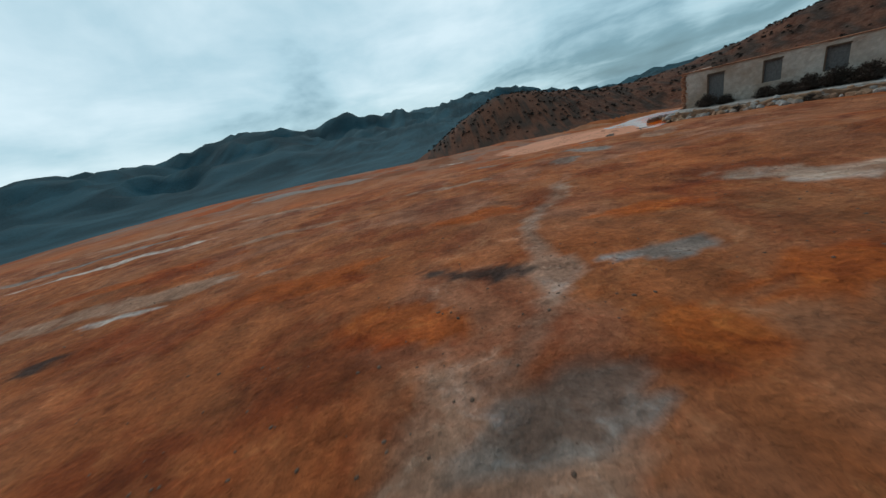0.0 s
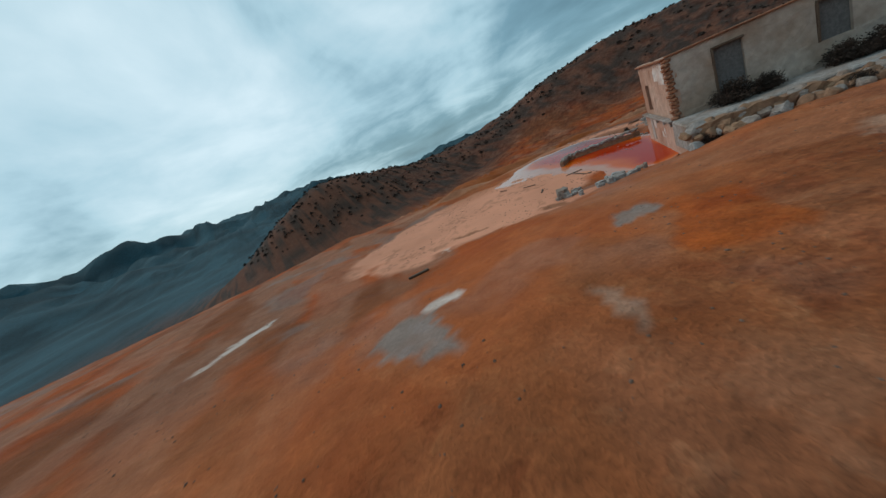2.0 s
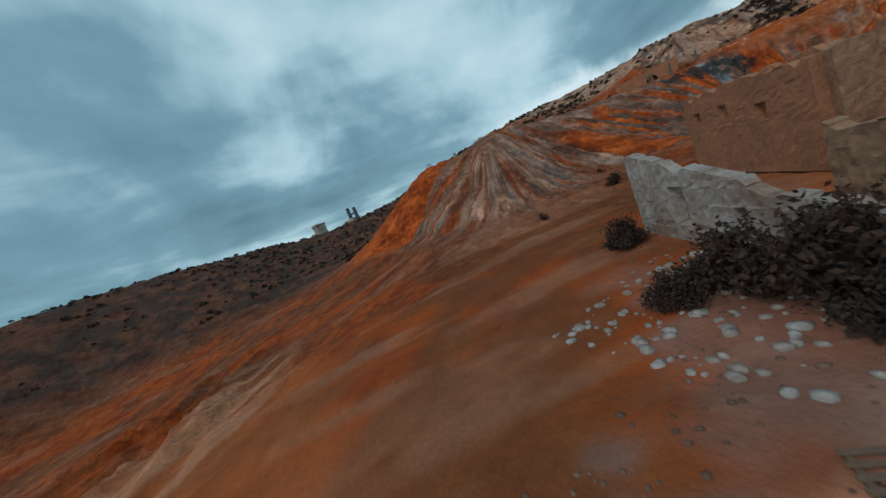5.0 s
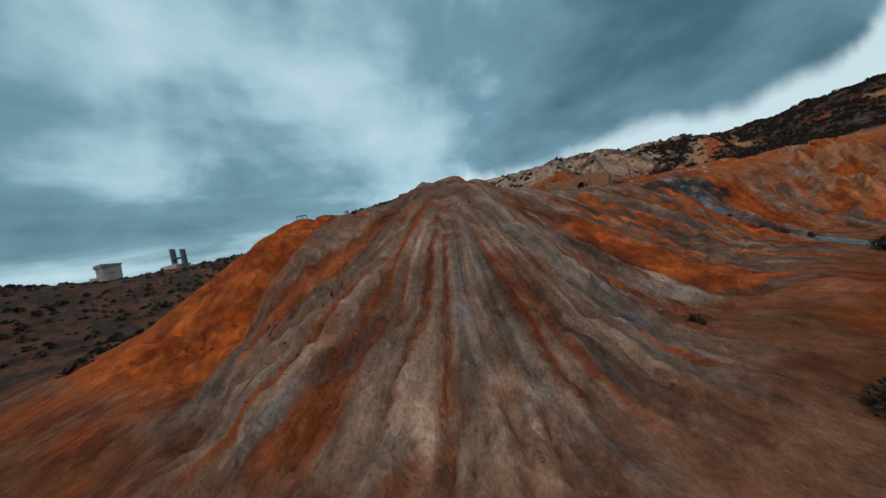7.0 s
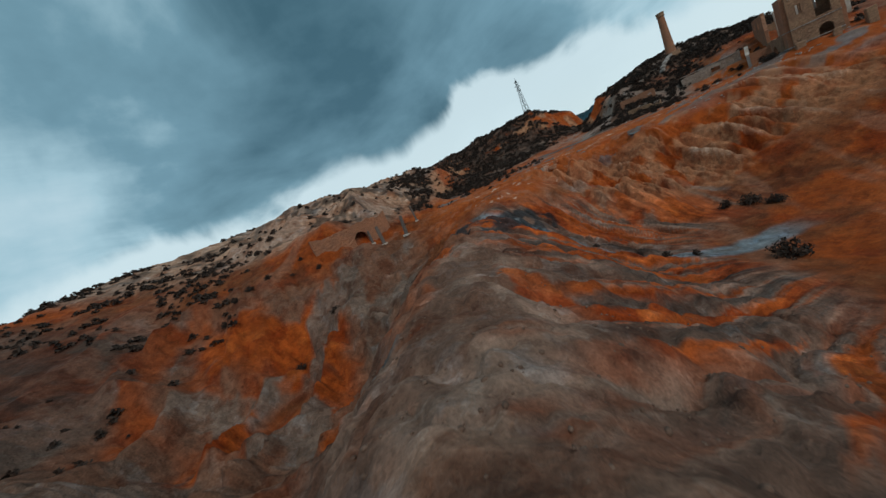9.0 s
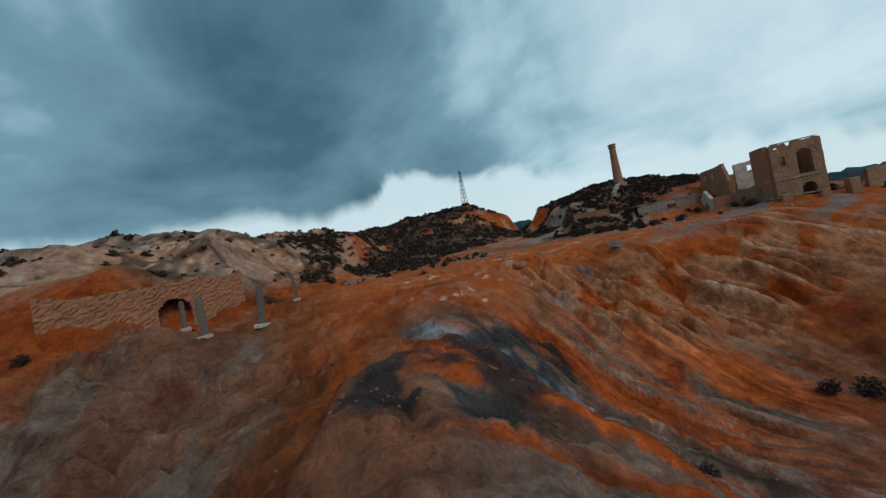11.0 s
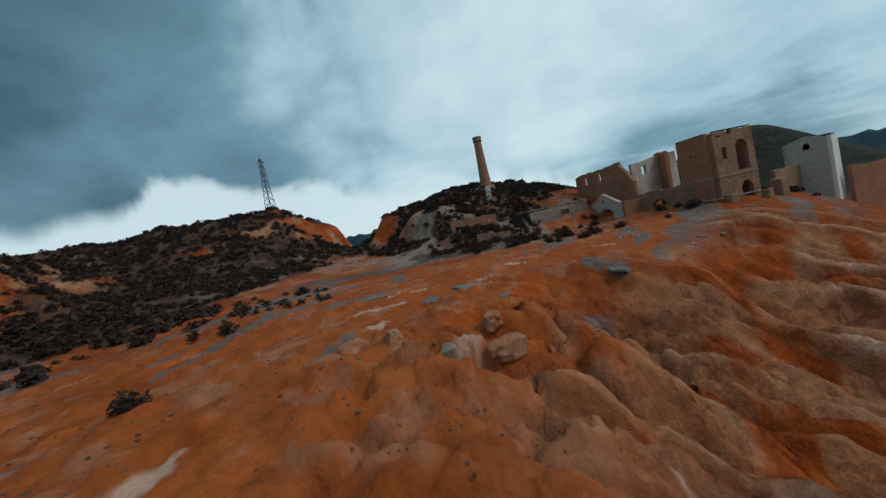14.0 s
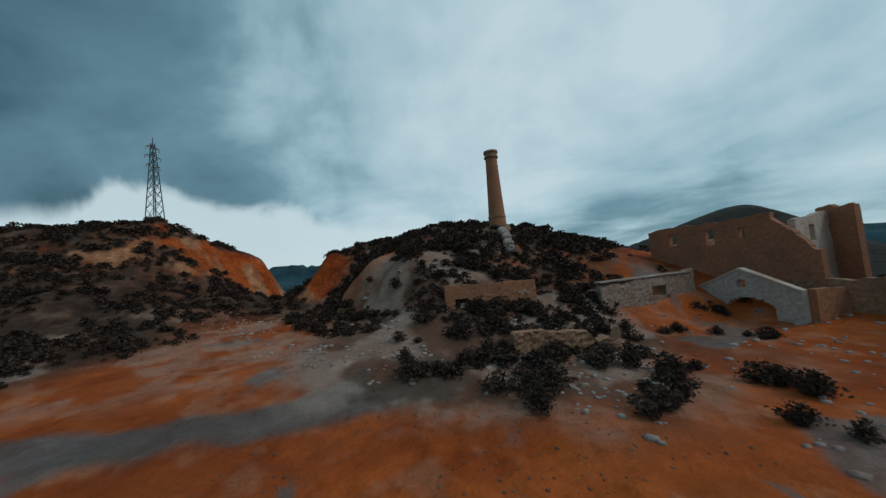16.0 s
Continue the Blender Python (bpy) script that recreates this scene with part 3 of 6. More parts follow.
# patches of the ridge and the plateau
CRUST_MARKS = [(12.7, 11.4, 1.3, 2.3, 30), (80.4, -48.4, 1.6, 0.35, 40), (84.7, -46.6, 1.5, 0.3, 50), (68.8, -53.3, 0.7, 0.6, 0), (52.5, -53.1, 0.3, 1.0, 20), (56.4, -54.2, 0.9, 0.16, -30), (64.9, -57.6, 2.4, 0.2, -25),
               (60.6, -58.3, 2.0, 0.15, -25), (61.4, -72.7, 2.2, 0.35, 10), (46.4, -47, 0.25, 1.3, 20), (70, -45.6, 0.7, 0.5, 0), (57, -53.2, 0.6, 0.15, 0)]
SLATE_MARKS = [(65, -62.3, 3.4, 0.8, -23), (72.5, -66.5, 5.5, 0.8, 40), (76.1, -67, 3, 0.6, 30), (66.7, -68.1, 3.5, 0.8, 10), (85.2, -53.3, 4.5, 0.6, 45), (51.5, -46.2, 1.8, 0.9, 20), (44, -43.8, 2.2, 0.7, 0), (59.6, -43.7, 1.5, 0.9, 0), (52.6, -44.3, 1.7, 0.9, 30), (48.2, -41.9, 1.4, 0.7, 0),
               (55.9, -65.7, 3.6, 0.8, 50), (52.8, -61.3, 0.8, 0.4, 0), (39, -46.2, 3.4, 0.8, 10), (47.8, -54.3, 2.2, 0.25, 35), (61.2, -69.7, 3.2, 0.7, 15), (96.5, 7.6, 0.9, 0.7, 0), (72.6, -51.4, 1.5, 0.5, 10)]
PALE_FLECKS = [(84.8, -28.6, 0.45, 0.15, 20), (83.6, -29.2, 0.26, 0.30, 0), (82.9, -29.8, 0.38, 0.12, 60), (81.2, -29.3, 0.41, 0.18, 30), (79.0, -33.6, 0.52, 0.18, 40), (81.7, -31.1, 0.30, 0.12, 0), (87.0, -30.0, 0.30, 0.18, 80), (85.8, -30.2, 0.22, 0.12, 0), (79.2, -34.6, 0.45, 0.21, 20), (80.9, -38.4, 0.30, 0.18, 70), (77.3, -34.0, 0.68, 0.18, 40), (71.4, -38.6, 0.38, 0.09, 50), (80.3, -42.6, 0.30, 0.09, 20), (78.8, -44.1, 0.60, 0.09, 60), (78.2, -38.9, 0.38, 0.12, 80)]
STRONG_RUST = [(89.1, 3.5, 1.2, 2.4, 15), (64, -29, 6.0, 3.2, 60), (94, -9, 1.6, 3.0, 0), (66, -48.5, 3.0, 1.2, 0), (57, -49.5, 3.0, 1.2, 20)]


def patch(x, y, px, py, rx, ry, yaw):
    """1 on a patch of ground with a torn outline."""
    near = np.hypot(x - px, y - py) < 2.2 * max(rx, ry)
    w = np.zeros(x.shape)
    a = radians(yaw)
    u, v = (x[near] - px) * math.cos(a) + (y[near] - py) * math.sin(a), (y[near] - py) * math.cos(a) - (x[near] - px) * math.sin(a)
    s = min(rx, ry)
    torn = (fbm(u / (1.6 * s) + px, v / (0.9 * s) + py, 5, 87, 0.6) - 0.5) * 1.7
    w[near] = step(1.15, 0.85, np.hypot(u / rx, v / ry) + torn) * 0.85
    return w


def soil(x, y, h, slope):
    """Base colour of the ground by what lies there, plus painted haze and shade."""
    C = lambda r, g, b: np.array([r, g, b])[None, :]
    orange, brown, pink = C(0.36, 0.068, 0.010), C(0.205, 0.060, 0.020), C(0.33, 0.145, 0.085)
    grey, dark, sand, tan = C(0.15, 0.135, 0.125), C(0.028, 0.030, 0.032), C(0.63, 0.265, 0.158), C(0.36, 0.165, 0.085)
    n = fbm(x / 11, y / 11, 5, 70)
    n2 = fbm(x / 3.2, y / 3.2, 5, 71)
    n3 = fbm(x / 24 + 3, y / 24, 4, 72)
    streak = fbm((x * 0.35 + y * 0.94) / 16, (x * 0.94 - y * 0.35) / 3.5, 4, 73)
    c = np.repeat(brown, len(x), 0)
    c = mix(c, orange, step(0.42, 0.62, n * 0.6 + n2 * 0.4))
    c = mix(c, pink, step(0.52, 0.70, streak) * 0.6)
    c = c * (0.80 + 0.20 * step(30, 62, y) * step(60, 40, x) + 0.20 * step(-20, 0, y) * step(60, 40, x) * (1 - step(30, 62, y)))[:, None]
    # flat of the start: dusty patches and tracks
    flat = step(-15, 0, y) * step(62, 50, x)
    c = mix(c, pink * 0.85, flat * step(0.50, 0.62, fbm(x / 5, y / 14, 4, 80)) * 0.75)
    c = mix(c, grey * 1.25, flat * step(0.64, 0.74, fbm(x / 6 + 9, y / 6, 4, 81)) * 0.4)
    c = mix(c, C(0.42, 0.125, 0.044), flat * step(50, 40, y) * 0.58)
    wob = (fbm(x / 1.5, y / 1.5, 3, 86) - 0.5) * 1.2
    path = np.abs(x + wob - np.interp(y, [2.7, 3.7, 4.9, 5.9, 7.5, 8.9, 11.3, 14.2, 16.8, 26], [-1.1, -0.3, 0.8, 1.6, 2.3, 2.4, 2.7, 4.2, 5.7, 10]))
    c = mix(c, C(0.40, 0.24, 0.17), step(0.42, 0.2, path) * step(24, 12, y) * step(1, 3, y) * 0.7)
    for tint, spots in ((C(0.40, 0.215, 0.14), DUSTY_SPOTS), (C(0.62, 0.50, 0.43), SALT_SPOTS), (C(0.25, 0.205, 0.178), ASH_SPOTS), (C(0.035, 0.028, 0.025), DARK_SPOTS), (C(0.40, 0.080, 0.012), RUST_SPOTS)):
        for px, py, rx, ry, yaw in spots:
            c = mix(c, tint, patch(x, y, px, py, rx, ry, yaw))
    # pale crust of the basin
    q = ((x - 25) / 14.0) ** 2 + ((y - 56.5) / 9.0) ** 2 + (n2 - 0.5) * 0.9
    c = mix(c, sand * (0.86 + 0.28 * n2[:, None]), step(1.15, 0.85, q) * step(0.95, 0.5, h))
    bank = np.abs(np.hypot((x - 40.5) / 1.0, (y - 57.5) / 1.35) - 6.2)
    c = mix(c, sand, step(1.3, 0.2, bank) * step(60, 52, x) * step(49, 52, y) * 0.9)
    foot_marks = step(0.60, 0.66, fbm(x / 0.5, y / 0.5, 2, 88)) * step(0.45, 0.6, fbm(x / 3, y / 3, 2, 89))
    c = mix(c, C(0.22, 0.10, 0.055), foot_marks * step(1.15, 0.85, q) * step(0.95, 0.5, h) * 0.38)
    c = mix(c, sand, patch(x, y, 22.0, 46.8, 3.6, 1.5, -40))
    for px, py, rx, ry, yaw in ((22, 46.2, 1.5, 0.55, 70), (18.6, 52.0, 1.4, 0.4, -50)):
        c = mix(c, C(0.24, 0.095, 0.045), patch(x, y, px, py, rx, ry, yaw))
    # north bank: brown with pale vehicle tracks
    nb = step(58, 66, y) * step(22, 32, x) * step(88, 74, x) * step(125, 105, y)
    c = mix(c, C(0.31, 0.088, 0.025), nb * 0.75)
    tr = step(0.58, 0.66, fbm((x * 0.85 - y * 0.5) / 30, (x * 0.5 + y * 0.85) / 4.2, 3, 84))
    c = mix(c, C(0.40, 0.185, 0.105), step(62, 67, y) * step(16, 26, x) * step(120, 90, x) * tr * 0.7)
    # striped ridge
    s, d = flow(x, y)
    on = step(42, 30, d) * step(0.8, 2.6, h) * (1 - step(-26, -34, y) * step(70, 60, x))
    nose = on * step(-2, 12, y) * step(102, 98.5, x)
    st = fbm(s / 1.3, d / 7, 5, 90)
    c = mix(c, mix(np.repeat(C(0.195, 0.102, 0.068), len(x), 0), C(0.33, 0.185, 0.125), step(0.40, 0.60, st)), nose)
    c = mix(c, orange * 0.72, nose * step(0.56, 0.66, fbm(s / 1.0 + 7, d / 12, 4, 91)) * 0.85)
    c = mix(c, grey * 0.95, nose * step(0.58, 0.68, fbm(s / 1.1 + 3, d / 5, 5, 92)) * 0.5)
    # beds across the west flank
    west = west_flank(x, y) * step(0.5, 1.6, h)
    a, ra = fan(x, y)
    bed = fbm(a / 1.8, ra / 30, 4, 93)
    thin = fbm(a / 0.9 + 3, ra / 12, 3, 94)
    c = mix(c, mix(np.repeat(C(0.145, 0.084, 0.06), len(x), 0), C(0.29, 0.17, 0.12), step(0.40, 0.62, thin)), west * 0.95)
    c = mix(c, orange * 1.05, west * step(0.50, 0.56, bed + (thin - 0.5) * 0.25) * 0.95)
    c = mix(c, orange * 0.8, west * step(0.58, 0.66, thin) * 0.6)
    c = mix(c, C(0.085, 0.070, 0.060), west * step(0.42, 0.34, bed) * 0.55)
    # deep gully: its shade is put into the soil colour as a dark strip
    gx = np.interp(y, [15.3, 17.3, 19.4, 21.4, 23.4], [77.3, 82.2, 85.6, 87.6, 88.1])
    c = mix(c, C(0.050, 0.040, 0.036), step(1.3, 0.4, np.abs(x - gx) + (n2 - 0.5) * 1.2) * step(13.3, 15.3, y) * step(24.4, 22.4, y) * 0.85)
    sl = np.interp(x, [61, 70, 75, 80, 84, 88.5], [-11.5, -11, -13.5, -18.5, -21.5, -24.5])
    c = mix(c, C(0.17, 0.20, 0.215), step(1.5, 0.7, np.abs(y - sl) + (n2 - 0.5) * 1.2) * step(89.5, 88, x) * step(58, 64, x) * 0.9)
    # east flank and spur: strong orange with grey gullies
    east = step(94, 100, x) * step(-40, -30, y) * step(60, 50, y) * step(0.6, 2.0, h)
    c = mix(c, C(0.185, 0.092, 0.058), east * 0.85)
    c = mix(c, orange * 0.85, east * step(0.48, 0.56, n3 * 0.5 + n * 0.5))
    c = mix(c, C(0.18, 0.12, 0.09), east * step(0.50, 0.58, fbm(x / 5, y / 9, 5, 95)) * 0.9)
    spur = step(101, 105, x + (y - 20) * 0.1) * step(140, 130, x) * step(3, 8, y) * step(0.8, 1.8, h)
    c = mix(c, orange * (0.85 + 0.3 * n2[:, None]), spur * 0.96)
    crest = on * step(7, 3.5, d) * step(-14, -6, y) * step(24, 16, y)
    c = mix(c, mix(np.repeat(C(0.150, 0.082, 0.056), len(x), 0), C(0.29, 0.18, 0.13), step(0.42, 0.62, n2)), crest * step(0.66, 0.54, n) * 0.9)
    # bare dark crest
    q1 = np.clip(((x - 80.5) * 8.5 + (y + 24) * 7.5) / 128.5, 0, 1)
    k = (np.hypot(x - 80.5 - 8.5 * q1, y + 24 - 7.5 * q1) / (2.1 + 1.9 * q1)) ** 2 + (n2 - 0.5) * 1.0
    c = mix(c, dark, step(1.1, 0.6, k) * step(0.30, 0.46, fbm(x / 1.6, y / 1.6, 4, 104)) * 0.9)
    # plateau
    pl = step(-24, -32, y) * step(12, 20, x) * step(100, 90, x) * step(-100, -90, y) * step(10, 12.5, h)
    c = mix(c, C(0.37, 0.082, 0.016), pl * 0.85)
    c = mix(c, orange * 0.55, pl * step(0.50, 0.64, n) * 0.55)
    c = mix(c, pink * 1.1, pl * step(0.58, 0.66, fbm(x / 1.8, y / 1.8, 5, 103)) * 0.5)
    c = mix(c, grey * 0.9, pl * step(0.60, 0.66, fbm(x / 9 + 5, y / 4, 4, 97)) * 0.85 * np.clip(step(50, 44, x) + step(-62, -70, y), 0, 1))
    c = mix(c, C(0.10, 0.055, 0.035), step(1.1, 0.7, np.hypot((x - 84.3) / 2.4, (y + 35.2) / 1.0) + (n2 - 0.5) * 1.2) * 0.85)
    c = mix(c, grey * 0.95, step(1.6, 0.6, np.abs(y - np.interp(x, [56, 58, 61, 68, 71], [-25, -29, -31.5, -35, -36.4])) + (n2 - 0.5) * 1.6) * step(73, 70, x) * step(55, 57, x) * 0.85)
    tongue = step(2.8, 1.4, np.abs(y - np.interp(x, [44, 49, 52, 57, 62], [-69, -72.5, -75, -79, -83])) + (n2 - 0.5) * 3) * step(42, 46, x) * step(64, 58, x)
    c = mix(c, C(0.10, 0.095, 0.09), tongue * 0.9)
    for tint, spots in ((orange * 1.08, STRONG_RUST), (C(0.125, 0.115, 0.108), SLATE_MARKS), (C(0.52, 0.34, 0.25), CRUST_MARKS), (C(0.56, 0.36, 0.26), PALE_FLECKS)):
        for px, py, rx, ry, yaw in spots:
            c = mix(c, tint, patch(x, y, px, py, rx, ry, yaw))
    # gullied cliff
    cl = step(11, 5, np.abs((y + 33) + (x - 48) * 0.18)) * step(28, 36, x) * step(76, 64, x)
    c = mix(c, mix(np.repeat(C(0.40, 0.165, 0.080), len(x), 0), orange * 0.9, step(0.50, 0.64, n2)), cl * 0.85)
    rib = 1 - np.abs(2 * vnoise((x * 0.98 + y * 0.2 + (fbm(x / 4, y / 4, 3, 8) - 0.5) * 1.8) / 1.0, y / 10, 21) - 1)
    c = mix(c, C(0.50, 0.30, 0.20), cl * step(0.42, 0.12, rib) * 0.65)
    # rock and scrub hills
    hill = np.clip(step(-98, -108, y) + step(45, 51, x) * step(-92, -98, y - (x - 49) * 0.3) + step(31, 25, x) * step(-60, -68, y) + step(-92, -100, y) * step(40, 34, x), 0, 1)
    c = mix(c, mix(np.repeat(C(0.050, 0.034, 0.025), len(x), 0), C(0.095, 0.052, 0.034), step(0.45, 0.65, n2)), hill * 0.94)
    c = mix(c, mix(np.repeat(tan, len(x), 0), orange * 0.9, step(0.4, 0.6, n2)), hill * step(0.75, 1.15, slope))
    bluff = step(1.25, 0.8, np.hypot((x - 35.6) / 2.4, (y + 82) / 7.5) + (n2 - 0.5) * 0.8)
    c = mix(c, mix(np.repeat(tan * 0.8, len(x), 0), orange * 0.8, step(0.42, 0.58, n2)), bluff * 0.9)
    foot = step(16, 8, np.abs(y + 92 + (x - 45) * 0.4)) * step(95, 80, x) * step(14.5, 16, h)
    c = mix(c, C(0.33, 0.24, 0.19), foot * step(0.48, 0.60, n2) * 0.45 * step(72, 62, x))
    talus = step(14, 9, np.hypot((x - 38) / 1.0, (y + 68) / 1.5) + (n2 - 0.5) * 5) * step(14.7, 15.1, h)
    c = mix(c, mix(np.repeat(C(0.25, 0.195, 0.16), len(x), 0), C(0.085, 0.06, 0.045), step(0.40, 0.56, n2)), talus * 0.85)
    ec = step(84, 98, x) * step(-44, -52, y) * step(15.0, 18.5, h)
    c = mix(c, C(0.45, 0.265, 0.175), ec * 0.9 * (0.5 + 0.5 * step(0.35, 0.55, n2)))
    crack = 1 - np.abs(2 * fbm(x / 6 + 4, y / 6, 4, 101) - 1)
    c = mix(c, C(0.07, 0.045, 0.032), ec * step(0.80, 0.93, crack) * 0.85)
    c = mix(c, C(0.21, 0.17, 0.15), ec * step(0.52, 0.62, fbm(x / 13, y / 13, 3, 102)) * 0.3)
    # far hill with scrub
    fh = np.clip(step(128, 150, x) * step(-45, -20, y) + step(140, 165, y), 0, 1)
    c = mix(c, mix(np.repeat(C(0.115, 0.045, 0.026), len(x), 0), C(0.050, 0.030, 0.022), step(0.42, 0.6, n2)), fh)
    # distance: blue-green haze put into the base colour of the far mountains
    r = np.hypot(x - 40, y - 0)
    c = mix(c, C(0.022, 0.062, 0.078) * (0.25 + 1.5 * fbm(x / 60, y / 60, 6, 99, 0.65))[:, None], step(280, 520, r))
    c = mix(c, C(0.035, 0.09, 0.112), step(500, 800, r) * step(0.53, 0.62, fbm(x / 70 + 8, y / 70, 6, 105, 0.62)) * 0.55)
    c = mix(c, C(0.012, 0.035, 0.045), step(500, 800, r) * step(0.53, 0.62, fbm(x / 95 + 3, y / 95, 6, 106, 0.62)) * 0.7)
    c = mix(c, C(0.028, 0.027, 0.022) * (0.6 + 0.8 * n2[:, None]), step(-60, -90, x) * step(80, 45, y) * step(-140, -110, y))
    clods = (1 - 0.62 * step(80, 66, x) * step(30, 40, y)) * np.clip(1 - 0.86 * step(1.15, 0.85, q) * step(0.95, 0.5, h), 0, 1)
    clods = clods * (1 - 0.5 * pl)
    return np.clip(c, 0.008, 0.9), clods


def axis(spans, far):
    mid = np.concatenate([np.arange(a, b - g * 0.3, g) for (a, g), (b, _) in zip(spans, spans[1:])]).tolist()
    lo, hi, gap = spans[0][0], spans[-1][0], spans[-1][1]
    up, dn, g = [hi], [lo], gap
    while up[-1] < far:
        g = min(g * 1.07, 30)
        up.append(up[-1] + g); dn.append(dn[-1] - g)
    return np.array(dn[:0:-1] + mid + up)


def build_ground():
    xs, ys = axis([(-30, 0.48), (-4, 0.34), (12, 0.23), (101, 0.38), (130, 0.38)], 2900), axis([(-124, 0.55), (-70, 0.28), (-46, 0.23), (66, 0.42), (80, 0.42)], 2900)
    X, Y = np.meshgrid(xs, ys)
    nx, ny = len(xs), len(ys)
    x, y = X.ravel(), Y.ravel()
    h = land(x, y)
    H = h.reshape(ny, nx)
    gy, gx = np.gradient(H, ys, xs)
    slope = np.hypot(gx, gy).ravel()
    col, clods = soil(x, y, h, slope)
    fs, fd = flow(x, y)
    on = step(44, 34, fd) * step(1.2, 3.5, fd) * step(0.8, 2.4, h) * (1 - step(-24, -30, y)) * np.where(y > 8, 1.0, 0.45)
    wf = west_flank(x, y)
    fa, fr = fan(x, y)
    on = np.abs(2 * wf - 1) * np.where(wf > 0.5, step(0.5, 1.6, h), on)
    fs, fd = np.where(wf > 0.5, fa, fs), np.where(wf > 0.5, fr, fd)
    me = bpy.data.meshes.new("ground")
    i = np.arange((ny - 1) * (nx - 1))
    a = (i // (nx - 1)) * nx + i % (nx - 1)
    quads = np.stack([a, a + 1, a + nx + 1, a + nx], 1).astype(np.int32)
    me.vertices.add(len(x)); me.vertices.foreach_set("co", np.stack([x, y, h], 1).astype(np.float32).ravel())
    me.loops.add(quads.size); me.loops.foreach_set("vertex_index", quads.ravel())
    me.polygons.add(len(quads)); me.polygons.foreach_set("loop_start", np.arange(0, quads.size, 4, dtype=np.int32))
    me.polygons.foreach_set("use_smooth", np.ones(len(quads), bool))
    me.update(calc_edges=True)
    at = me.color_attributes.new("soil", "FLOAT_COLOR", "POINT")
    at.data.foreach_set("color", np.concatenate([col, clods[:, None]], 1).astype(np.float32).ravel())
    at = me.attributes.new("fall", "FLOAT_VECTOR", "POINT")
    at.data.foreach_set("vector", np.stack([fs * 1.0, fd * 0.20, on], 1).astype(np.float32).ravel())
    me.materials.append(EARTH)
    return tagged(new("ground", me), "eroded orange and grey mine earth with ridges and gullies", "ground", kind="structure")


build_ground()


# ---- building blocks ----
def link_mesh(name, bm, mat, parent=None, label="", smooth=False):
    me = bpy.data.meshes.new(name)
    bm.to_mesh(me)
    bm.free()
    if smooth:
        for p in me.polygons:
            p.use_smooth = True
    if mat:
        me.materials.append(mat)
    ob = new(name, me)
    if parent:
        ob.parent = parent
    if label:
        ob["label"] = label
    return ob


def part(name, bm, mat, parent, label="", at=None):
    ob = link_mesh(name, bm, mat, parent, label)
    if at is not None:
        ob.matrix_basis = at
    return ob


def thing(name, m, label, category, group="", kind=""):
    ob = new(name)
    ob.empty_display_size = 0.3
    ob.matrix_basis = m
    return tagged(ob, label, category, group, kind)


def add_box(bm, c, s, turn=None, bevel=0.0, jag=0.0):
    """A box of size s about c, with softened and uneven corners."""
    m = Matrix.Translation(c) @ (turn or Matrix.Identity(4)) @ Matrix.Diagonal((*s, 1))
    r = bmesh.ops.create_cube(bm, size=1, matrix=m)
    vs = r["verts"]
    if jag:
        for v in vs:
            v.co += Vector((random.uniform(-jag, jag), random.uniform(-jag, jag), random.uniform(-jag, jag)))
    if bevel:
        es = list({e for v in vs for e in v.link_edges})
        bmesh.ops.bevel(bm, geom=es, offset=bevel, segments=1, affect="EDGES")
    return vs


def box(c, s, turn=None, bevel=0.03, jag=0.0):
    bm = bmesh.new()
    add_box(bm, c, s, turn, bevel, jag)
    return bm


def add_rod(bm, a, b, r0, r1=None, n=8):
    a, b = Vector(a), Vector(b)
    d = b - a
    m = Matrix.Translation((a + b) / 2) @ d.to_track_quat("Z", "Y").to_matrix().to_4x4()
    bmesh.ops.create_cone(bm, cap_ends=True, segments=n, radius1=r0, radius2=r0 if r1 is None else r1, depth=d.length, matrix=m)


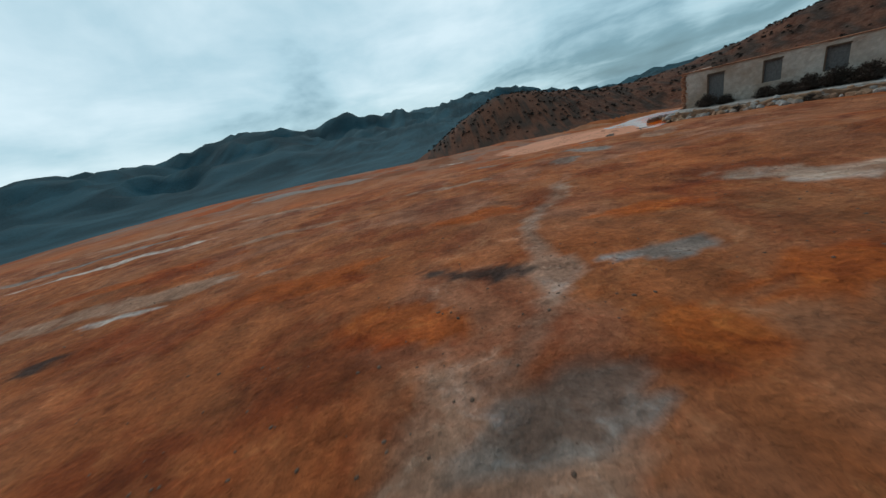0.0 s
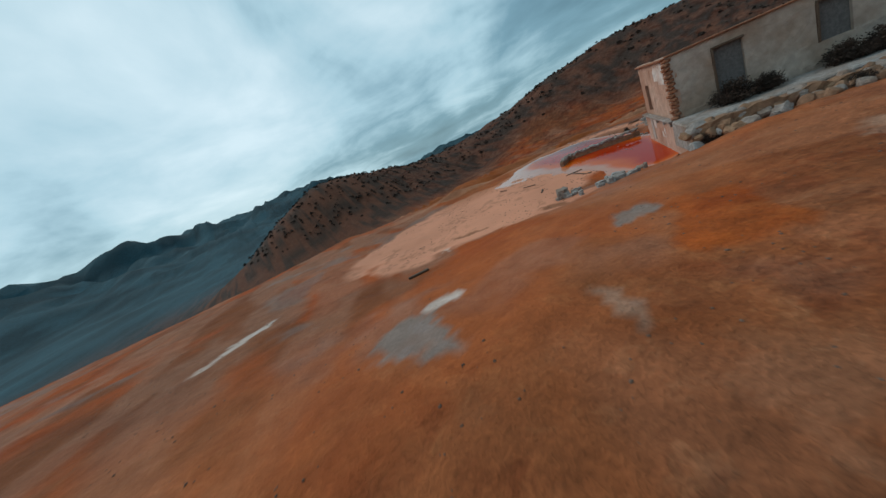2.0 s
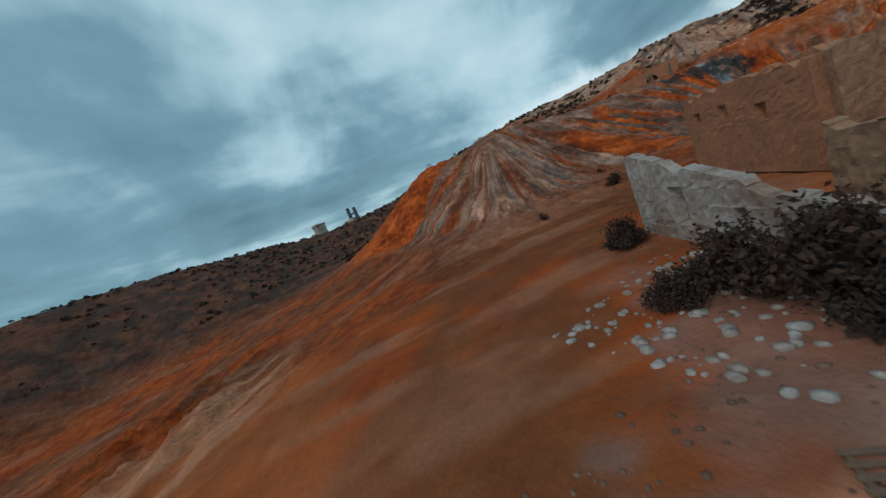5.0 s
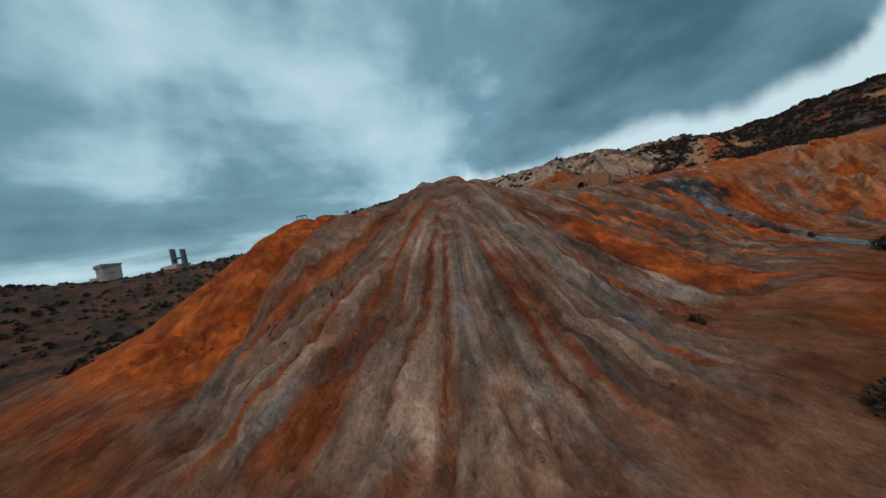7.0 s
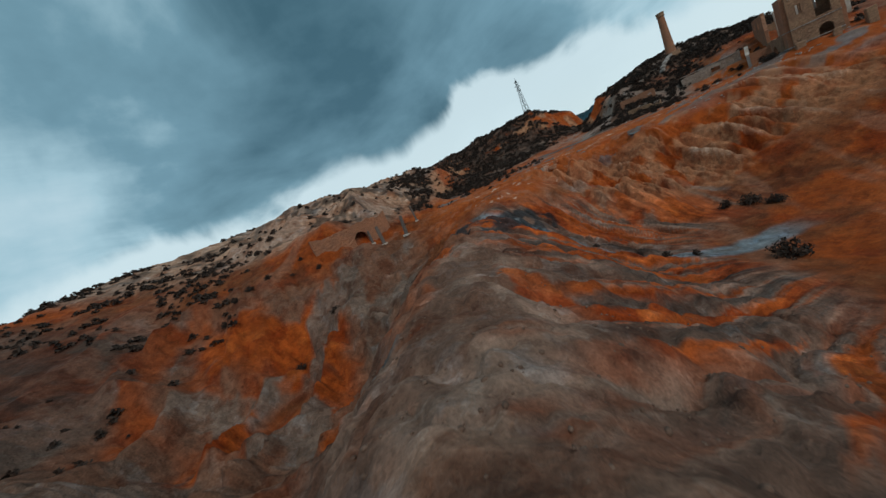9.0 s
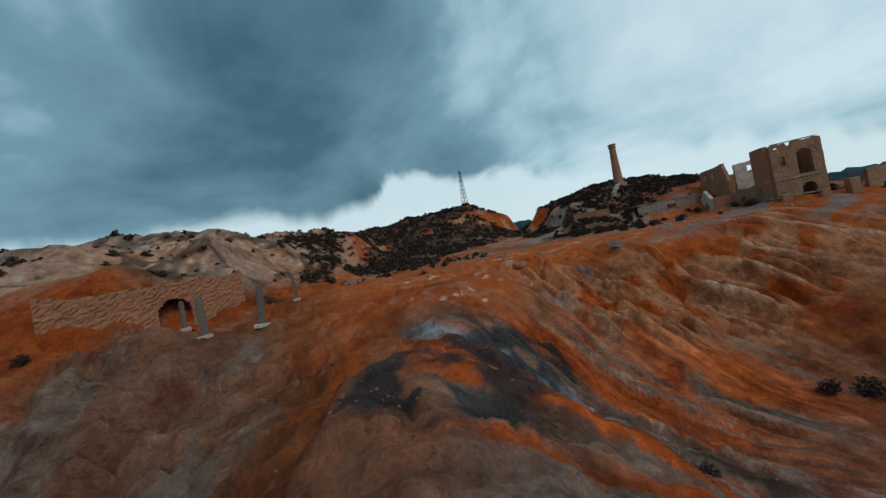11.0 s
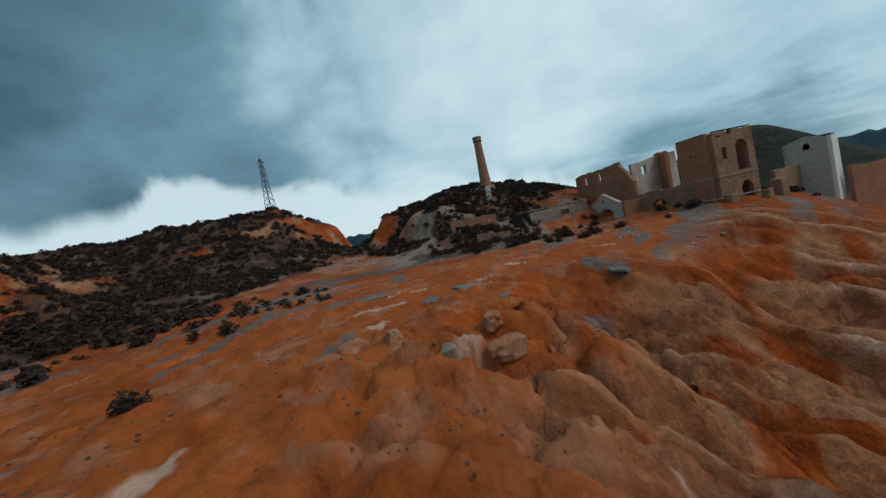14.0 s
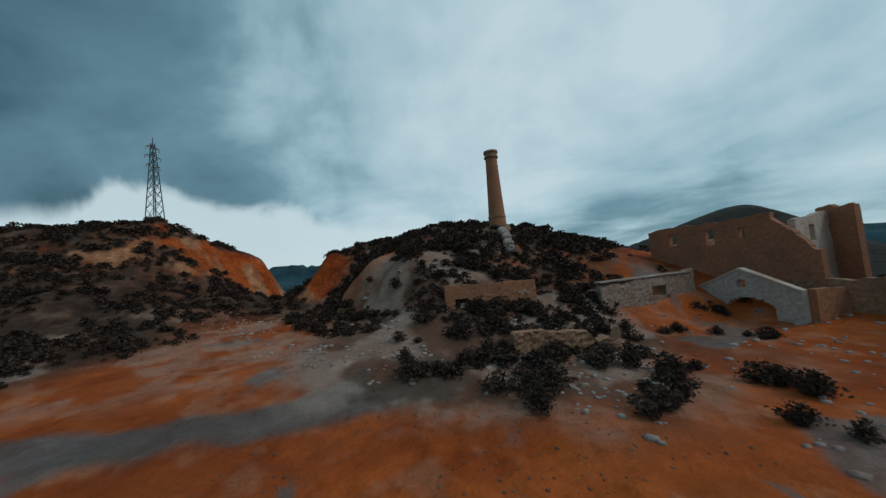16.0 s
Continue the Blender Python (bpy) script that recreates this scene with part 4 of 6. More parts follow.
def wall_mesh(length, top, thick, openings=(), cell=0.25, z0=0.0, rough=0.015, broken=0.0):
    """A masonry wall along x with holes right through it; top(u) is its broken crown. Openings: from, to, sill, head, arched."""
    hmax = max(top(i * length / 60) for i in range(61))
    us = sorted({round(i * length / max(1, round(length / cell)), 4) for i in range(max(1, round(length / cell)) + 1)} | {o[k] for o in openings for k in (0, 1) if 0 < o[k] < length})
    zs = sorted({round(z0 + i * (hmax - z0) / max(1, round((hmax - z0) / cell)), 4) for i in range(max(1, round((hmax - z0) / cell)) + 1)} | {o[k] for o in openings for k in (2, 3) if z0 < o[k] < hmax})
    def open_at(u, z):
        for a, b, lo, hi, arch in openings:
            if a <= u <= b and lo <= z <= hi:
                if not arch:
                    return True
                r = (b - a) / 2
                if z <= hi - r * arch or ((u - (a + b) / 2) / r) ** 2 + ((z - hi + r * arch) / (r * arch)) ** 2 <= 1:
                    return True
        return False
    nu, nz = len(us) - 1, len(zs) - 1
    full = [[(zs[j] < top((us[i] + us[i + 1]) / 2) - 0.03) and not open_at((us[i] + us[i + 1]) / 2, (zs[j] + zs[j + 1]) / 2) for j in range(nz)] for i in range(nu)]
    bm = bmesh.new()
    grid = {}
    def vert(i, j, k):
        if (i, j, k) not in grid:
            z = min(zs[j], top(us[i])) if j else zs[j]
            dy = random.uniform(-rough, rough)
            grid[i, j, k] = bm.verts.new((us[i] + (random.uniform(-broken, broken) if 0 < i < nu else 0), (0 if k else -thick) + dy, max(z, zs[0])))
        return grid[i, j, k]
    def face(*vs):
        if len(set(vs)) == 4:
            try:
                bm.faces.new(vs)
            except ValueError:
                pass
    for i in range(nu):
        for j in range(nz):
            if not full[i][j]:
                continue
            a, b, c, d = (i, j), (i + 1, j), (i + 1, j + 1), (i, j + 1)
            face(vert(*a, 0), vert(*b, 0), vert(*c, 0), vert(*d, 0))
            face(vert(*d, 1), vert(*c, 1), vert(*b, 1), vert(*a, 1))
            for (p, q), (di, dj) in (((a, b), (0, -1)), ((b, c), (1, 0)), ((c, d), (0, 1)), ((d, a), (-1, 0))):
                ii, jj = i + di, j + dj
                if not (0 <= ii < nu and 0 <= jj < nz and full[ii][jj]):
                    face(vert(*p, 0), vert(*p, 1), vert(*q, 1), vert(*q, 0))
    bmesh.ops.recalc_face_normals(bm, faces=bm.faces)
    return bm


def crown(base, rough=0.25, scale=1.2, seed=0, slope=0.0, drops=()):
    """The uneven top of a ruined wall: base height, wear, and deeper drops (from, to, depth)."""
    def top(u):
        n = noise.noise(Vector((u * scale, seed * 7.3, 0.5))) * rough + noise.noise(Vector((u * scale * 3.1, seed * 3.3, 2.5))) * rough * 0.4
        h = base + slope * u + min(n, rough * 0.4)
        for a, b, dep in drops:
            if a <= u <= b:
                h -= dep * min(1, 4 * min(u - a, b - u) / (b - a) + 0.15)
        return h
    return top


def along(p0, p1, z=0.0):
    """A frame whose x runs from p0 to p1."""
    return pose(p0[0], p0[1], z, 0, 0, math.degrees(math.atan2(p1[1] - p0[1], p1[0] - p0[0])))


def span(p0, p1):
    return math.hypot(p1[0] - p0[0], p1[1] - p0[1])


def rock_mesh(size=(1, 1, 1), cuts=2, rough=0.28, seed=0):
    bm = bmesh.new()
    bmesh.ops.create_icosphere(bm, subdivisions=cuts, radius=0.5)
    for v in bm.verts:
        p = v.co * 2
        n = noise.noise(p * 1.3 + Vector((seed * 5.1, 0, 0))) * rough + noise.noise(p * 3.1 + Vector((0, seed * 2.7, 0))) * rough * 0.5
        k = 1 + n
        q = v.co * k
        q = Vector((max(-0.4, min(0.4, q.x)), max(-0.4, min(0.4, q.y)), max(-0.36, min(0.38, q.z))))
        v.co = Vector((q.x * size[0] / 0.8, q.y * size[1] / 0.8, q.z * size[2] / 0.74))
    return bm


def shared(name, mesh, m, parent=None):
    ob = new(name, mesh)
    if parent:
        ob.parent = parent
    ob.matrix_basis = m
    return ob


def mesh_of(name, bm, mat, smooth=False):
    me = bpy.data.meshes.new(name)
    bm.to_mesh(me)
    bm.free()
    me.materials.append(mat)
    if smooth:
        for p in me.polygons:
            p.use_smooth = True
    return me


def bush_mesh(seed, leaves=520, twigs=34, spread=0.5, tall=0.8, leaf=0.055):
    """A dry dome of scrub, one metre wide: stems and many small leaves in clumps."""
    rng = random.Random(seed)
    bm = bmesh.new()
    tips = []
    for i in range(twigs):
        a, e = rng.uniform(0, 6.283), rng.uniform(0.15, 1.45)
        l = spread * rng.uniform(0.6, 1.05)
        tip = Vector((math.cos(a) * math.cos(e) * l, math.sin(a) * math.cos(e) * l, 0.05 + math.sin(e) * l * tall * 1.5))
        mid = tip * 0.5 + Vector((rng.uniform(-.05, .05), rng.uniform(-.05, .05), rng.uniform(0, .06)))
        add_rod(bm, (0, 0, -0.12), mid, 0.012, 0.008, 3)
        add_rod(bm, mid, tip, 0.008, 0.003, 3)
        tips += [tip, mid, tip * 0.8 + mid * 0.2]
    for f in bm.faces:
        f.material_index = 1
    for i in range(leaves):
        c = rng.choice(tips) + Vector((rng.gauss(0, .06), rng.gauss(0, .06), rng.gauss(0, .05)))
        c.z = max(c.z, 0.0)
        s = leaf * rng.uniform(0.6, 1.5)
        d1 = Vector((rng.uniform(-1, 1), rng.uniform(-1, 1), rng.uniform(-1, 1))).normalized()
        d2 = d1.cross(Vector((rng.uniform(-1, 1), rng.uniform(-1, 1), rng.uniform(-1, 1)))).normalized()
        bm.faces.new([bm.verts.new(c + d1 * s), bm.verts.new(c + d2 * s * 0.5), bm.verts.new(c - d1 * s), bm.verts.new(c - d2 * s * 0.5)])
    return bm


def bush_data(seed, **kw):
    bm = bush_mesh(seed, **kw)
    me = bpy.data.meshes.new("bush")
    bm.to_mesh(me)
    bm.free()
    me.materials.append(SCRUB)
    me.materials.append(TWIG)
    return me


# ---- pond ----
def water_material():
    m = bpy.data.materials.new("iron_water")
    m.use_nodes = True
    nt = m.node_tree
    b = nt.nodes["Principled BSDF"]
    at = make_node(nt, "ShaderNodeAttribute", attribute_name="depth_tint")
    nt.links.new(at.outputs["Color"], b.inputs["Base Color"])
    nt.links.new(at.outputs["Alpha"], b.inputs["Specular IOR Level"])
    b.inputs["Roughness"].default_value = 0.06
    b.inputs["IOR"].default_value = 1.33
    geo = make_node(nt, "ShaderNodeNewGeometry")
    n = make_node(nt, "ShaderNodeTexNoise")
    n.inputs["Scale"].default_value, n.inputs["Detail"].default_value = 1.6, 3
    nt.links.new(geo.outputs["Position"], n.inputs["Vector"])
    bp = make_node(nt, "ShaderNodeBump")
    bp.inputs["Strength"].default_value, bp.inputs["Distance"].default_value = 0.05, 0.05
    nt.links.new(n.outputs[0], bp.inputs["Height"])
    nt.links.new(bp.outputs[0], b.inputs["Normal"])
    return m


def build_pond():
    xs, ys = np.arange(26.0, 49.0, 0.25), np.arange(42.5, 67.0, 0.25)
    X, Y = np.meshgrid(xs, ys)
    x, y = X.ravel(), Y.ravel()
    depth = 0.0 - land(x, y)
    wob = fbm(x / 2.2, y / 2.2, 4, 120) - 0.5
    d = np.clip(depth + wob * 0.05, 0, 1)
    c = np.zeros((len(x), 3))
    shallow, mid, deep = np.array([0.58, 0.245, 0.145]), np.array([0.60, 0.105, 0.008]), np.array([0.40, 0.026, 0.002])
    k1, k2 = step(0.05, 0.13, d)[:, None], step(0.12, 0.34, d)[:, None]
    c = shallow * (1 - k1) + mid * k1
    c = c * (1 - k2) + deep * k2
    # silt clouds the water along the east shore
    silt = (step(-3.5, 2.5, (x - 43.2) * 0.85 + (y - 60) * 0.5 + wob * 4) * step(52, 56, y) * k1[:, 0])[:, None] * 0.85
    c = c * (1 - silt) + np.array([0.10, 0.050, 0.032]) * silt
    nx = len(xs)
    wet = ((depth > -0.12) & (x < 47.2) & (y < 64.6) & ~((x > 42.5) & (y > 63.6)) & (-0.6 * x + 0.8 * y > 12.6)).reshape(len(ys), nx)
    bm = bmesh.new()
    vs = {}
    for j in range(len(ys) - 1):
        for i in range(nx - 1):
            if wet[j:j + 2, i:i + 2].any():
                q = []
                for jj, ii in ((j, i), (j, i + 1), (j + 1, i + 1), (j + 1, i)):
                    if (jj, ii) not in vs:
                        vs[jj, ii] = bm.verts.new((xs[ii], ys[jj], 0.0))
                    q.append(vs[jj, ii])
                bm.faces.new(q)
    keys = list(vs)
    me = bpy.data.meshes.new("water")
    bm.to_mesh(me)
    bm.free()
    at = me.color_attributes.new("depth_tint", "FLOAT_COLOR", "POINT")
    at.data.foreach_set("color", np.array([[*c[jj * nx + ii], 0.42 - 0.32 * float(k1[jj * nx + ii, 0])] for jj, ii in keys], np.float32).ravel())
    me.materials.append(water_material())
    return tagged(new("water", me), "still rust-red pond of acid mine water", "water", kind="structure")


build_pond()

# ---- house beside the pond: pond face along U, yard face along V ----
C0, U, V = (30.4, 42.3), (0.80, 0.60), (0.60, -0.80)


def uv(a, b):
    return (C0[0] + U[0] * a + V[0] * b, C0[1] + U[1] * a + V[1] * b)


def build_pond_house():
    h = thing("ruined_house", pose(0, 0, 0), "ruined pink-plastered miners' house with empty windows above the red pond", "house")
    roof = 6.05
    a, b = uv(0, 0), uv(8.4, 0)
    # pond face: wall runs from the far corner to the near one so that its outer side looks over the water
    part("wall", wall_mesh(8.4, crown(roof, 0.12, 1.4, 1, drops=((8.0, 8.4, 0.5),)), 0.5, [(1.35, 2.55, 2.55, 4.5, 0), (3.72, 3.84, 2.8, 5.6, 0)], 0.3, 2.15, 0.02), PINK_PLASTER, h,
         "pink plaster wall with one empty doorway and a split", along(b, a) @ pose(0, 0.5, 0))
    for u, l, z, t, k in ((5.0, 1.3, 4.75, 5.6, 91), (6.1, 1.5, 4.5, 5.75, 92), (2.6, 0.8, 1.3, 1.75, 93), (4.9, 0.9, 0.8, 1.5, 94)):
        part("render_patch", wall_mesh(l, crown(t, 0.4, 2.4, k), 0.05, [], 0.12, z, 0.01, 0.05), WHITE_PLASTER, h, "chalky white patch of old plaster", along(b, a) @ pose(u, 0.015 if z > 2 else -0.13, 0))
    # yard face
    c = uv(0, 16.5)
    wins = [(2.4, 3.8, 2.4, 5.4, 0), (7.0, 8.3, 3.5, 5.5, 0), (11.2, 12.6, 3.5, 5.5, 0)]
    part("wall", wall_mesh(16.5, crown(roof, 0.16, 0.8, 2), 0.5, wins, 0.35, 2.15, 0.02), PLASTER, h, "flaking grey-white plaster wall with three windows", along(a, c) @ pose(0, 0.5, 0))
    for w0, w1, s0, s1, _ in wins:
        p, q = uv(0.28, w0), uv(0.28, w1)
        part("shutter", wall_mesh(w1 - w0, lambda u, s1=s1: s1, 0.06, [], 0.5, s0, 0.005), GREY_BOARD, h, "dark grey boarded window", along(p, q))
        f = part("window_frame", box((0, 0, 0), (w1 - w0 + 0.16, 0.14, 0.12), bevel=0.02, jag=0.01), TIMBER, h, "dark timber lintel")
        m = uv(-0.03, (w0 + w1) / 2)
        f.matrix_basis = pose(m[0], m[1], s1 + 0.05, 0, 0, math.degrees(math.atan2(V[1], V[0])))
        e = uv(-0.03, w0 - 0.04)
        part("window_jamb", box((0, 0, 0), (0.12, 0.12, s1 - s0), bevel=0.015, jag=0.01), TIMBER, h, "", pose(e[0], e[1], (s0 + s1) / 2, 0, 0, math.degrees(math.atan2(V[1], V[0]))))
    # side and back walls, floor inside
    d, e = uv(8.4, 0.5), uv(8.4, 6.0)
    part("wall", wall_mesh(5.5, crown(5.6, 0.5, 1.1, 3, -0.1), 0.45, [(2.2, 3.2, 3.0, 4.6, 0)], 0.35, 0.4, 0.03), OCHRE_STONE, h, "orange-brown broken side wall", along(e, d))
    part("wall", wall_mesh(16.0, crown(5.4, 0.6, 0.7, 4), 0.45, [], 0.5, 1.6, 0.02), OCHRE_STONE, h, "", along(uv(8.2, 16.5), uv(8.2, 0.5)) @ pose(0, 0, 0))
    part("wall", wall_mesh(8.2, crown(5.4, 0.6, 0.7, 5), 0.45, [], 0.5, 1.6, 0.02), OCHRE_STONE, h, "", along(uv(0, 16.5), uv(8.2, 16.5)))
    mid = uv(4.2, 8.2)
    ang = math.degrees(math.atan2(U[1], U[0]))
    # floor and ceiling slabs: shade of the room painted on as near-black
    part("floor_slab", box((0, 0, 0), (8.0, 16.0, 0.2), bevel=0.02), DARK_VOID, h, "floor coloured dark for the shade indoors", pose(mid[0], mid[1], 2.2, 0, 0, ang))
    rm = uv(4.2, 4.0)
    part("roof_slab", box((0, 0, 0), (7.3, 7.4, 0.22), bevel=0.04, jag=0.05), DARK_VOID, h, "remains of the ceiling, coloured dark for the shade indoors", pose(rm[0], rm[1], 5.55, 0, 0, ang))
    # plinth with ledge
    p, q = uv(8.55, -0.12), uv(-3.3, -0.12)
    part("plinth", wall_mesh(11.85, crown(2.12, 0.03, 1, 6), 0.5, [], 0.4, -0.6, 0.03), PINK_PLASTER, h, "stained plaster plinth along the water", along(p, q) @ pose(0, 0.45, 0))
    lm = uv(4.2, -0.22)
    part("ledge", box((0, 0, 0), (8.6, 0.42, 0.14), bevel=0.03, jag=0.02), GREY_STONE, h, "chipped stone ledge", pose(lm[0], lm[1], 2.17, 0, 0, ang))
    for k in (3.9, 2.0, 0.2):
        bp = uv(k, -0.24)
        part("bracket", box((0, 0, 0), (0.16, 0.2, 0.3), bevel=0.02), GREY_STONE, h, "", pose(bp[0], bp[1], 1.98, 0, 0, ang))
    cm = uv(4.2, -0.06)
    part("cornice", box((0, 0, 0), (8.5, 0.26, 0.12), bevel=0.03, jag=0.03), BRICK_CLAY, h, "broken tile edge of the roof", pose(cm[0], cm[1], 6.0, 0, 0, ang))
    cv = uv(-0.05, 8.2)
    part("cornice", box((0, 0, 0), (16.4, 0.24, 0.12), bevel=0.03, jag=0.03), BRICK_CLAY, h, "", pose(cv[0], cv[1], 6.05, 0, 0, ang + 90))
    # exposed corner brickwork
    rng = random.Random(4)
    bme = mesh_of("corner_stone", rock_mesh((0.55, 0.5, 0.26), 1, 0.12, 2), BRICK_CLAY)
    for i in range(16):
        m = uv(0.05 + rng.uniform(-.06, .12), 0.05 + rng.uniform(-.06, .1))
        shared("corner_stone", bme, pose(m[0], m[1], 2.3 + i * 0.235, rng.uniform(-8, 8), rng.uniform(-8, 8), ang + rng.uniform(-12, 12)), h)
    # grey render that ran down under the doorway
    s = uv(6.2, -0.66)
    part("render_patch", wall_mesh(0.75, crown(2.3, 0.1, 3, 9), 0.05, [], 0.15, 0.3, 0.01), CONCRETE, h, "grey cement streak", along(uv(6.7, -0.18), uv(5.95, -0.18)) @ pose(0, 0.03, 0))
    # terrace before the yard face
    t = uv(-1.7, 8.0)
    part("terrace", box((0, 0, 0), (3.1, 16.6, 1.6), bevel=0.08, jag=0.05), GREY_STONE, h, "worn grey terrace", pose(t[0], t[1], 1.42, 0, 0, ang))
    return h


build_pond_house()


def build_retaining_wall():
    r = thing("retaining_wall", pose(0, 0, 0), "collapsed rubble retaining wall of brown stone below the terrace", "wall")
    a, b = uv(-3.4, -0.3), uv(-3.4, 17)
    part("core", wall_mesh(17.3, crown(2.15, 0.35, 0.9, 12), 0.7, [], 0.35, 0.4, 0.09, 0.05), OCHRE_STONE, r, "", along(a, b))
    rng = random.Random(8)
    st = [mesh_of("stone", rock_mesh((0.55, 0.45, 0.4), 2, 0.35, k), GREY_STONE if k % 2 else OCHRE_STONE) for k in range(4)]
    for i in range(150):
        k = rng.uniform(-0.6, 17)
        out = abs(rng.gauss(0, 0.5))
        m = uv(-3.6 - out * 1.5, k)
        z = max(land_at(*m), 2.1 - out * 1.6)
        sc = rng.uniform(0.5, 1.5)
        shared("stone", st[i % 4], pose(m[0], m[1], z + 0.06, rng.uniform(0, 360), rng.uniform(-30, 30), rng.uniform(0, 360)) @ Matrix.Scale(sc, 4), r)
    return r


build_retaining_wall()


def build_annex():
    h = thing("ruined_annex", pose(0, 0, 0), "low roofless annex of orange plaster over grey stone, heaped with rubble", "house")
    off = -2.3
    W = lambda a, n: uv(a, -n)
    a, b = (37.0 + 0.6 * 2.3 * 1.0, 47.3 - 0.8 * 2.3), (44.4, 50.0)
    L = span(a, b)
    part("wall", wall_mesh(L, crown(4.35, 0.3, 1.2, 21, 0, ((L * 0.45, L * 0.8, 0.5),)), 0.5, [(1.6, 2.9, 2.9, 4.1, 0), (3.0, 3.7, -0.1, 0.35, 0)], 0.25, -0.4, 0.035, 0.03), BRICK_CLAY, h, "orange plaster wall with a torn window", along(b, a))
    part("render_patch", wall_mesh(1.5, crown(1.6, 0.25, 2, 22), 0.07, [], 0.2, 0.2, 0.015), CONCRETE, h, "grey cement patch", along(b, a) @ pose(0.02, -0.49, 0))
    part("render_patch", wall_mesh(1.7, crown(2.6, 0.5, 2, 25), 0.06, [], 0.2, 1.7, 0.015, 0.05), GREY_STONE, h, "bare stone where plaster fell", along(b, a) @ pose(1.7, -0.49, 0))
    part("render_patch", wall_mesh(1.3, crown(1.9, 0.5, 2, 27), 0.06, [], 0.2, 0.9, 0.015, 0.06), PLASTER, h, "pale patch of old plaster", along(b, a) @ pose(4.6, -0.49, 0))
    c = (47.2, 46.4)
    part("wall", wall_mesh(span(b, c), crown(4.1, 0.5, 1.2, 23, -0.1), 0.45, [], 0.3, -0.3, 0.04), OCHRE_STONE, h, "end wall", along(c, b))
    part("roof_slab", box((0, 0, 0), (L - 1.0, 2.8, 0.3), bevel=0.1, jag=0.15), GREY_STONE, h, "sagging roof of broken plaster and stone", along(b, a) @ pose(L / 2, 1.6, 3.75, 4, 1, 0))
    rng = random.Random(61)
    lump = [mesh_of("rubble_stone", rock_mesh((0.6, 0.45, 0.35), 2, 0.4, 70 + k), GREY_STONE) for k in range(3)]
    for i in range(70):
        k = rng.uniform(0.1, L - 0.1)
        shared("rubble_stone", lump[i % 3], along(b, a) @ pose(k, rng.uniform(-0.45, 0.6), 3.95 + rng.uniform(0, 0.55), rng.uniform(0, 360), rng.uniform(0, 40), rng.uniform(0, 360)) @ Matrix.Scale(rng.uniform(0.25, 0.75), 4), h)
    d = (57.6, 42.2)
    c2 = (46.2, 48.8)
    part("wall", wall_mesh(span(c2, d), crown(4.3, 0.35, 1.0, 24, -0.22), 0.5, [(3.4, 4.4, 0.8, 2.6, 0), (7.0, 7.6, 0.6, 1.8, 0)], 0.3, -0.6, 0.04, 0.03), GREY_STONE, h, "sloping plastered garden wall with a doorway", along(d, c2))
    part("wall", wall_mesh(3.4, crown(3.6, 0.5, 1.0, 26), 0.45, [], 0.3, -0.4, 0.04), OCHRE_STONE, h, "", along((49.5, 44.5), (47.0, 46.8)))
    return h


build_annex()


def build_upper_ruin():
    h = thing("upper_ruin", pose(0, 0, 0), "roofless ochre ruin with small square windows on the slope", "house")
    pts = [(52.0, 36.5), (61.2, 29.5), (58.6, 25.0), (48.0, 31.5)]
    for i, (p, q) in enumerate(zip(pts, pts[1:] + pts[:1])):
        L = span(p, q)
        ops = [(1.2, 2.0, 3.6, 4.7, 0), (4.2, 5.2, 3.4, 4.7, 0), (7.6, 8.4, 3.2, 4.2, 0)] if L > 8 else [(1.6, 2.4, 3.5, 4.6, 0)]
        part("wall", wall_mesh(L, crown(5.7, 0.6, 0.9, 30 + i), 0.5, ops, 0.35, 0.2, 0.03, 0.03), OCHRE_STONE if i % 2 else BRICK_CLAY, h, "", along(q, p))
    return h


build_upper_ruin()


def build_pool_wall():
    """Low L of rubble masonry standing in the pond: every stone is a piece."""
    w = thing("pool_wall", pose(0, 0, 0), "low L-shaped wall of mortared rubble standing in the pond", "wall")
    rng = random.Random(17)
    st = [mesh_of("stone", rock_mesh((0.52, 0.42, 0.34), 2, 0.3, 40 + k), GREY_STONE) for k in range(5)]
    for p, q in (((35.9, 55.7), (39.9, 49.9)), ((36.1, 55.6), (33.7, 54.6))):
        L = span(p, q)
        part("core", wall_mesh(L, crown(0.42, 0.08, 2, 5), 0.34, [], 0.25, -0.6, 0.03), OCHRE_STONE, w, "", along(p, q) @ pose(0, 0.17, 0))
        n = int(L / 0.2)
        for i in range(n):
            for lane in (-0.12, 0.12):
                k = i / n + rng.uniform(-.01, .01)
                x, y = p[0] + (q[0] - p[0]) * k, p[1] + (q[1] - p[1]) * k
                nx, ny = -(q[1] - p[1]) / L, (q[0] - p[0]) / L
                sc = rng.uniform(0.45, 0.8)
                shared("stone", st[rng.randrange(5)], pose(x + nx * lane, y + ny * lane, 0.42 + rng.uniform(-.06, .1) + 0.25 * k * (L > 4), rng.uniform(-25, 25), rng.uniform(-25, 25), rng.uniform(0, 360)) @ Matrix.Scale(sc, 4), w)
    return w


build_pool_wall()

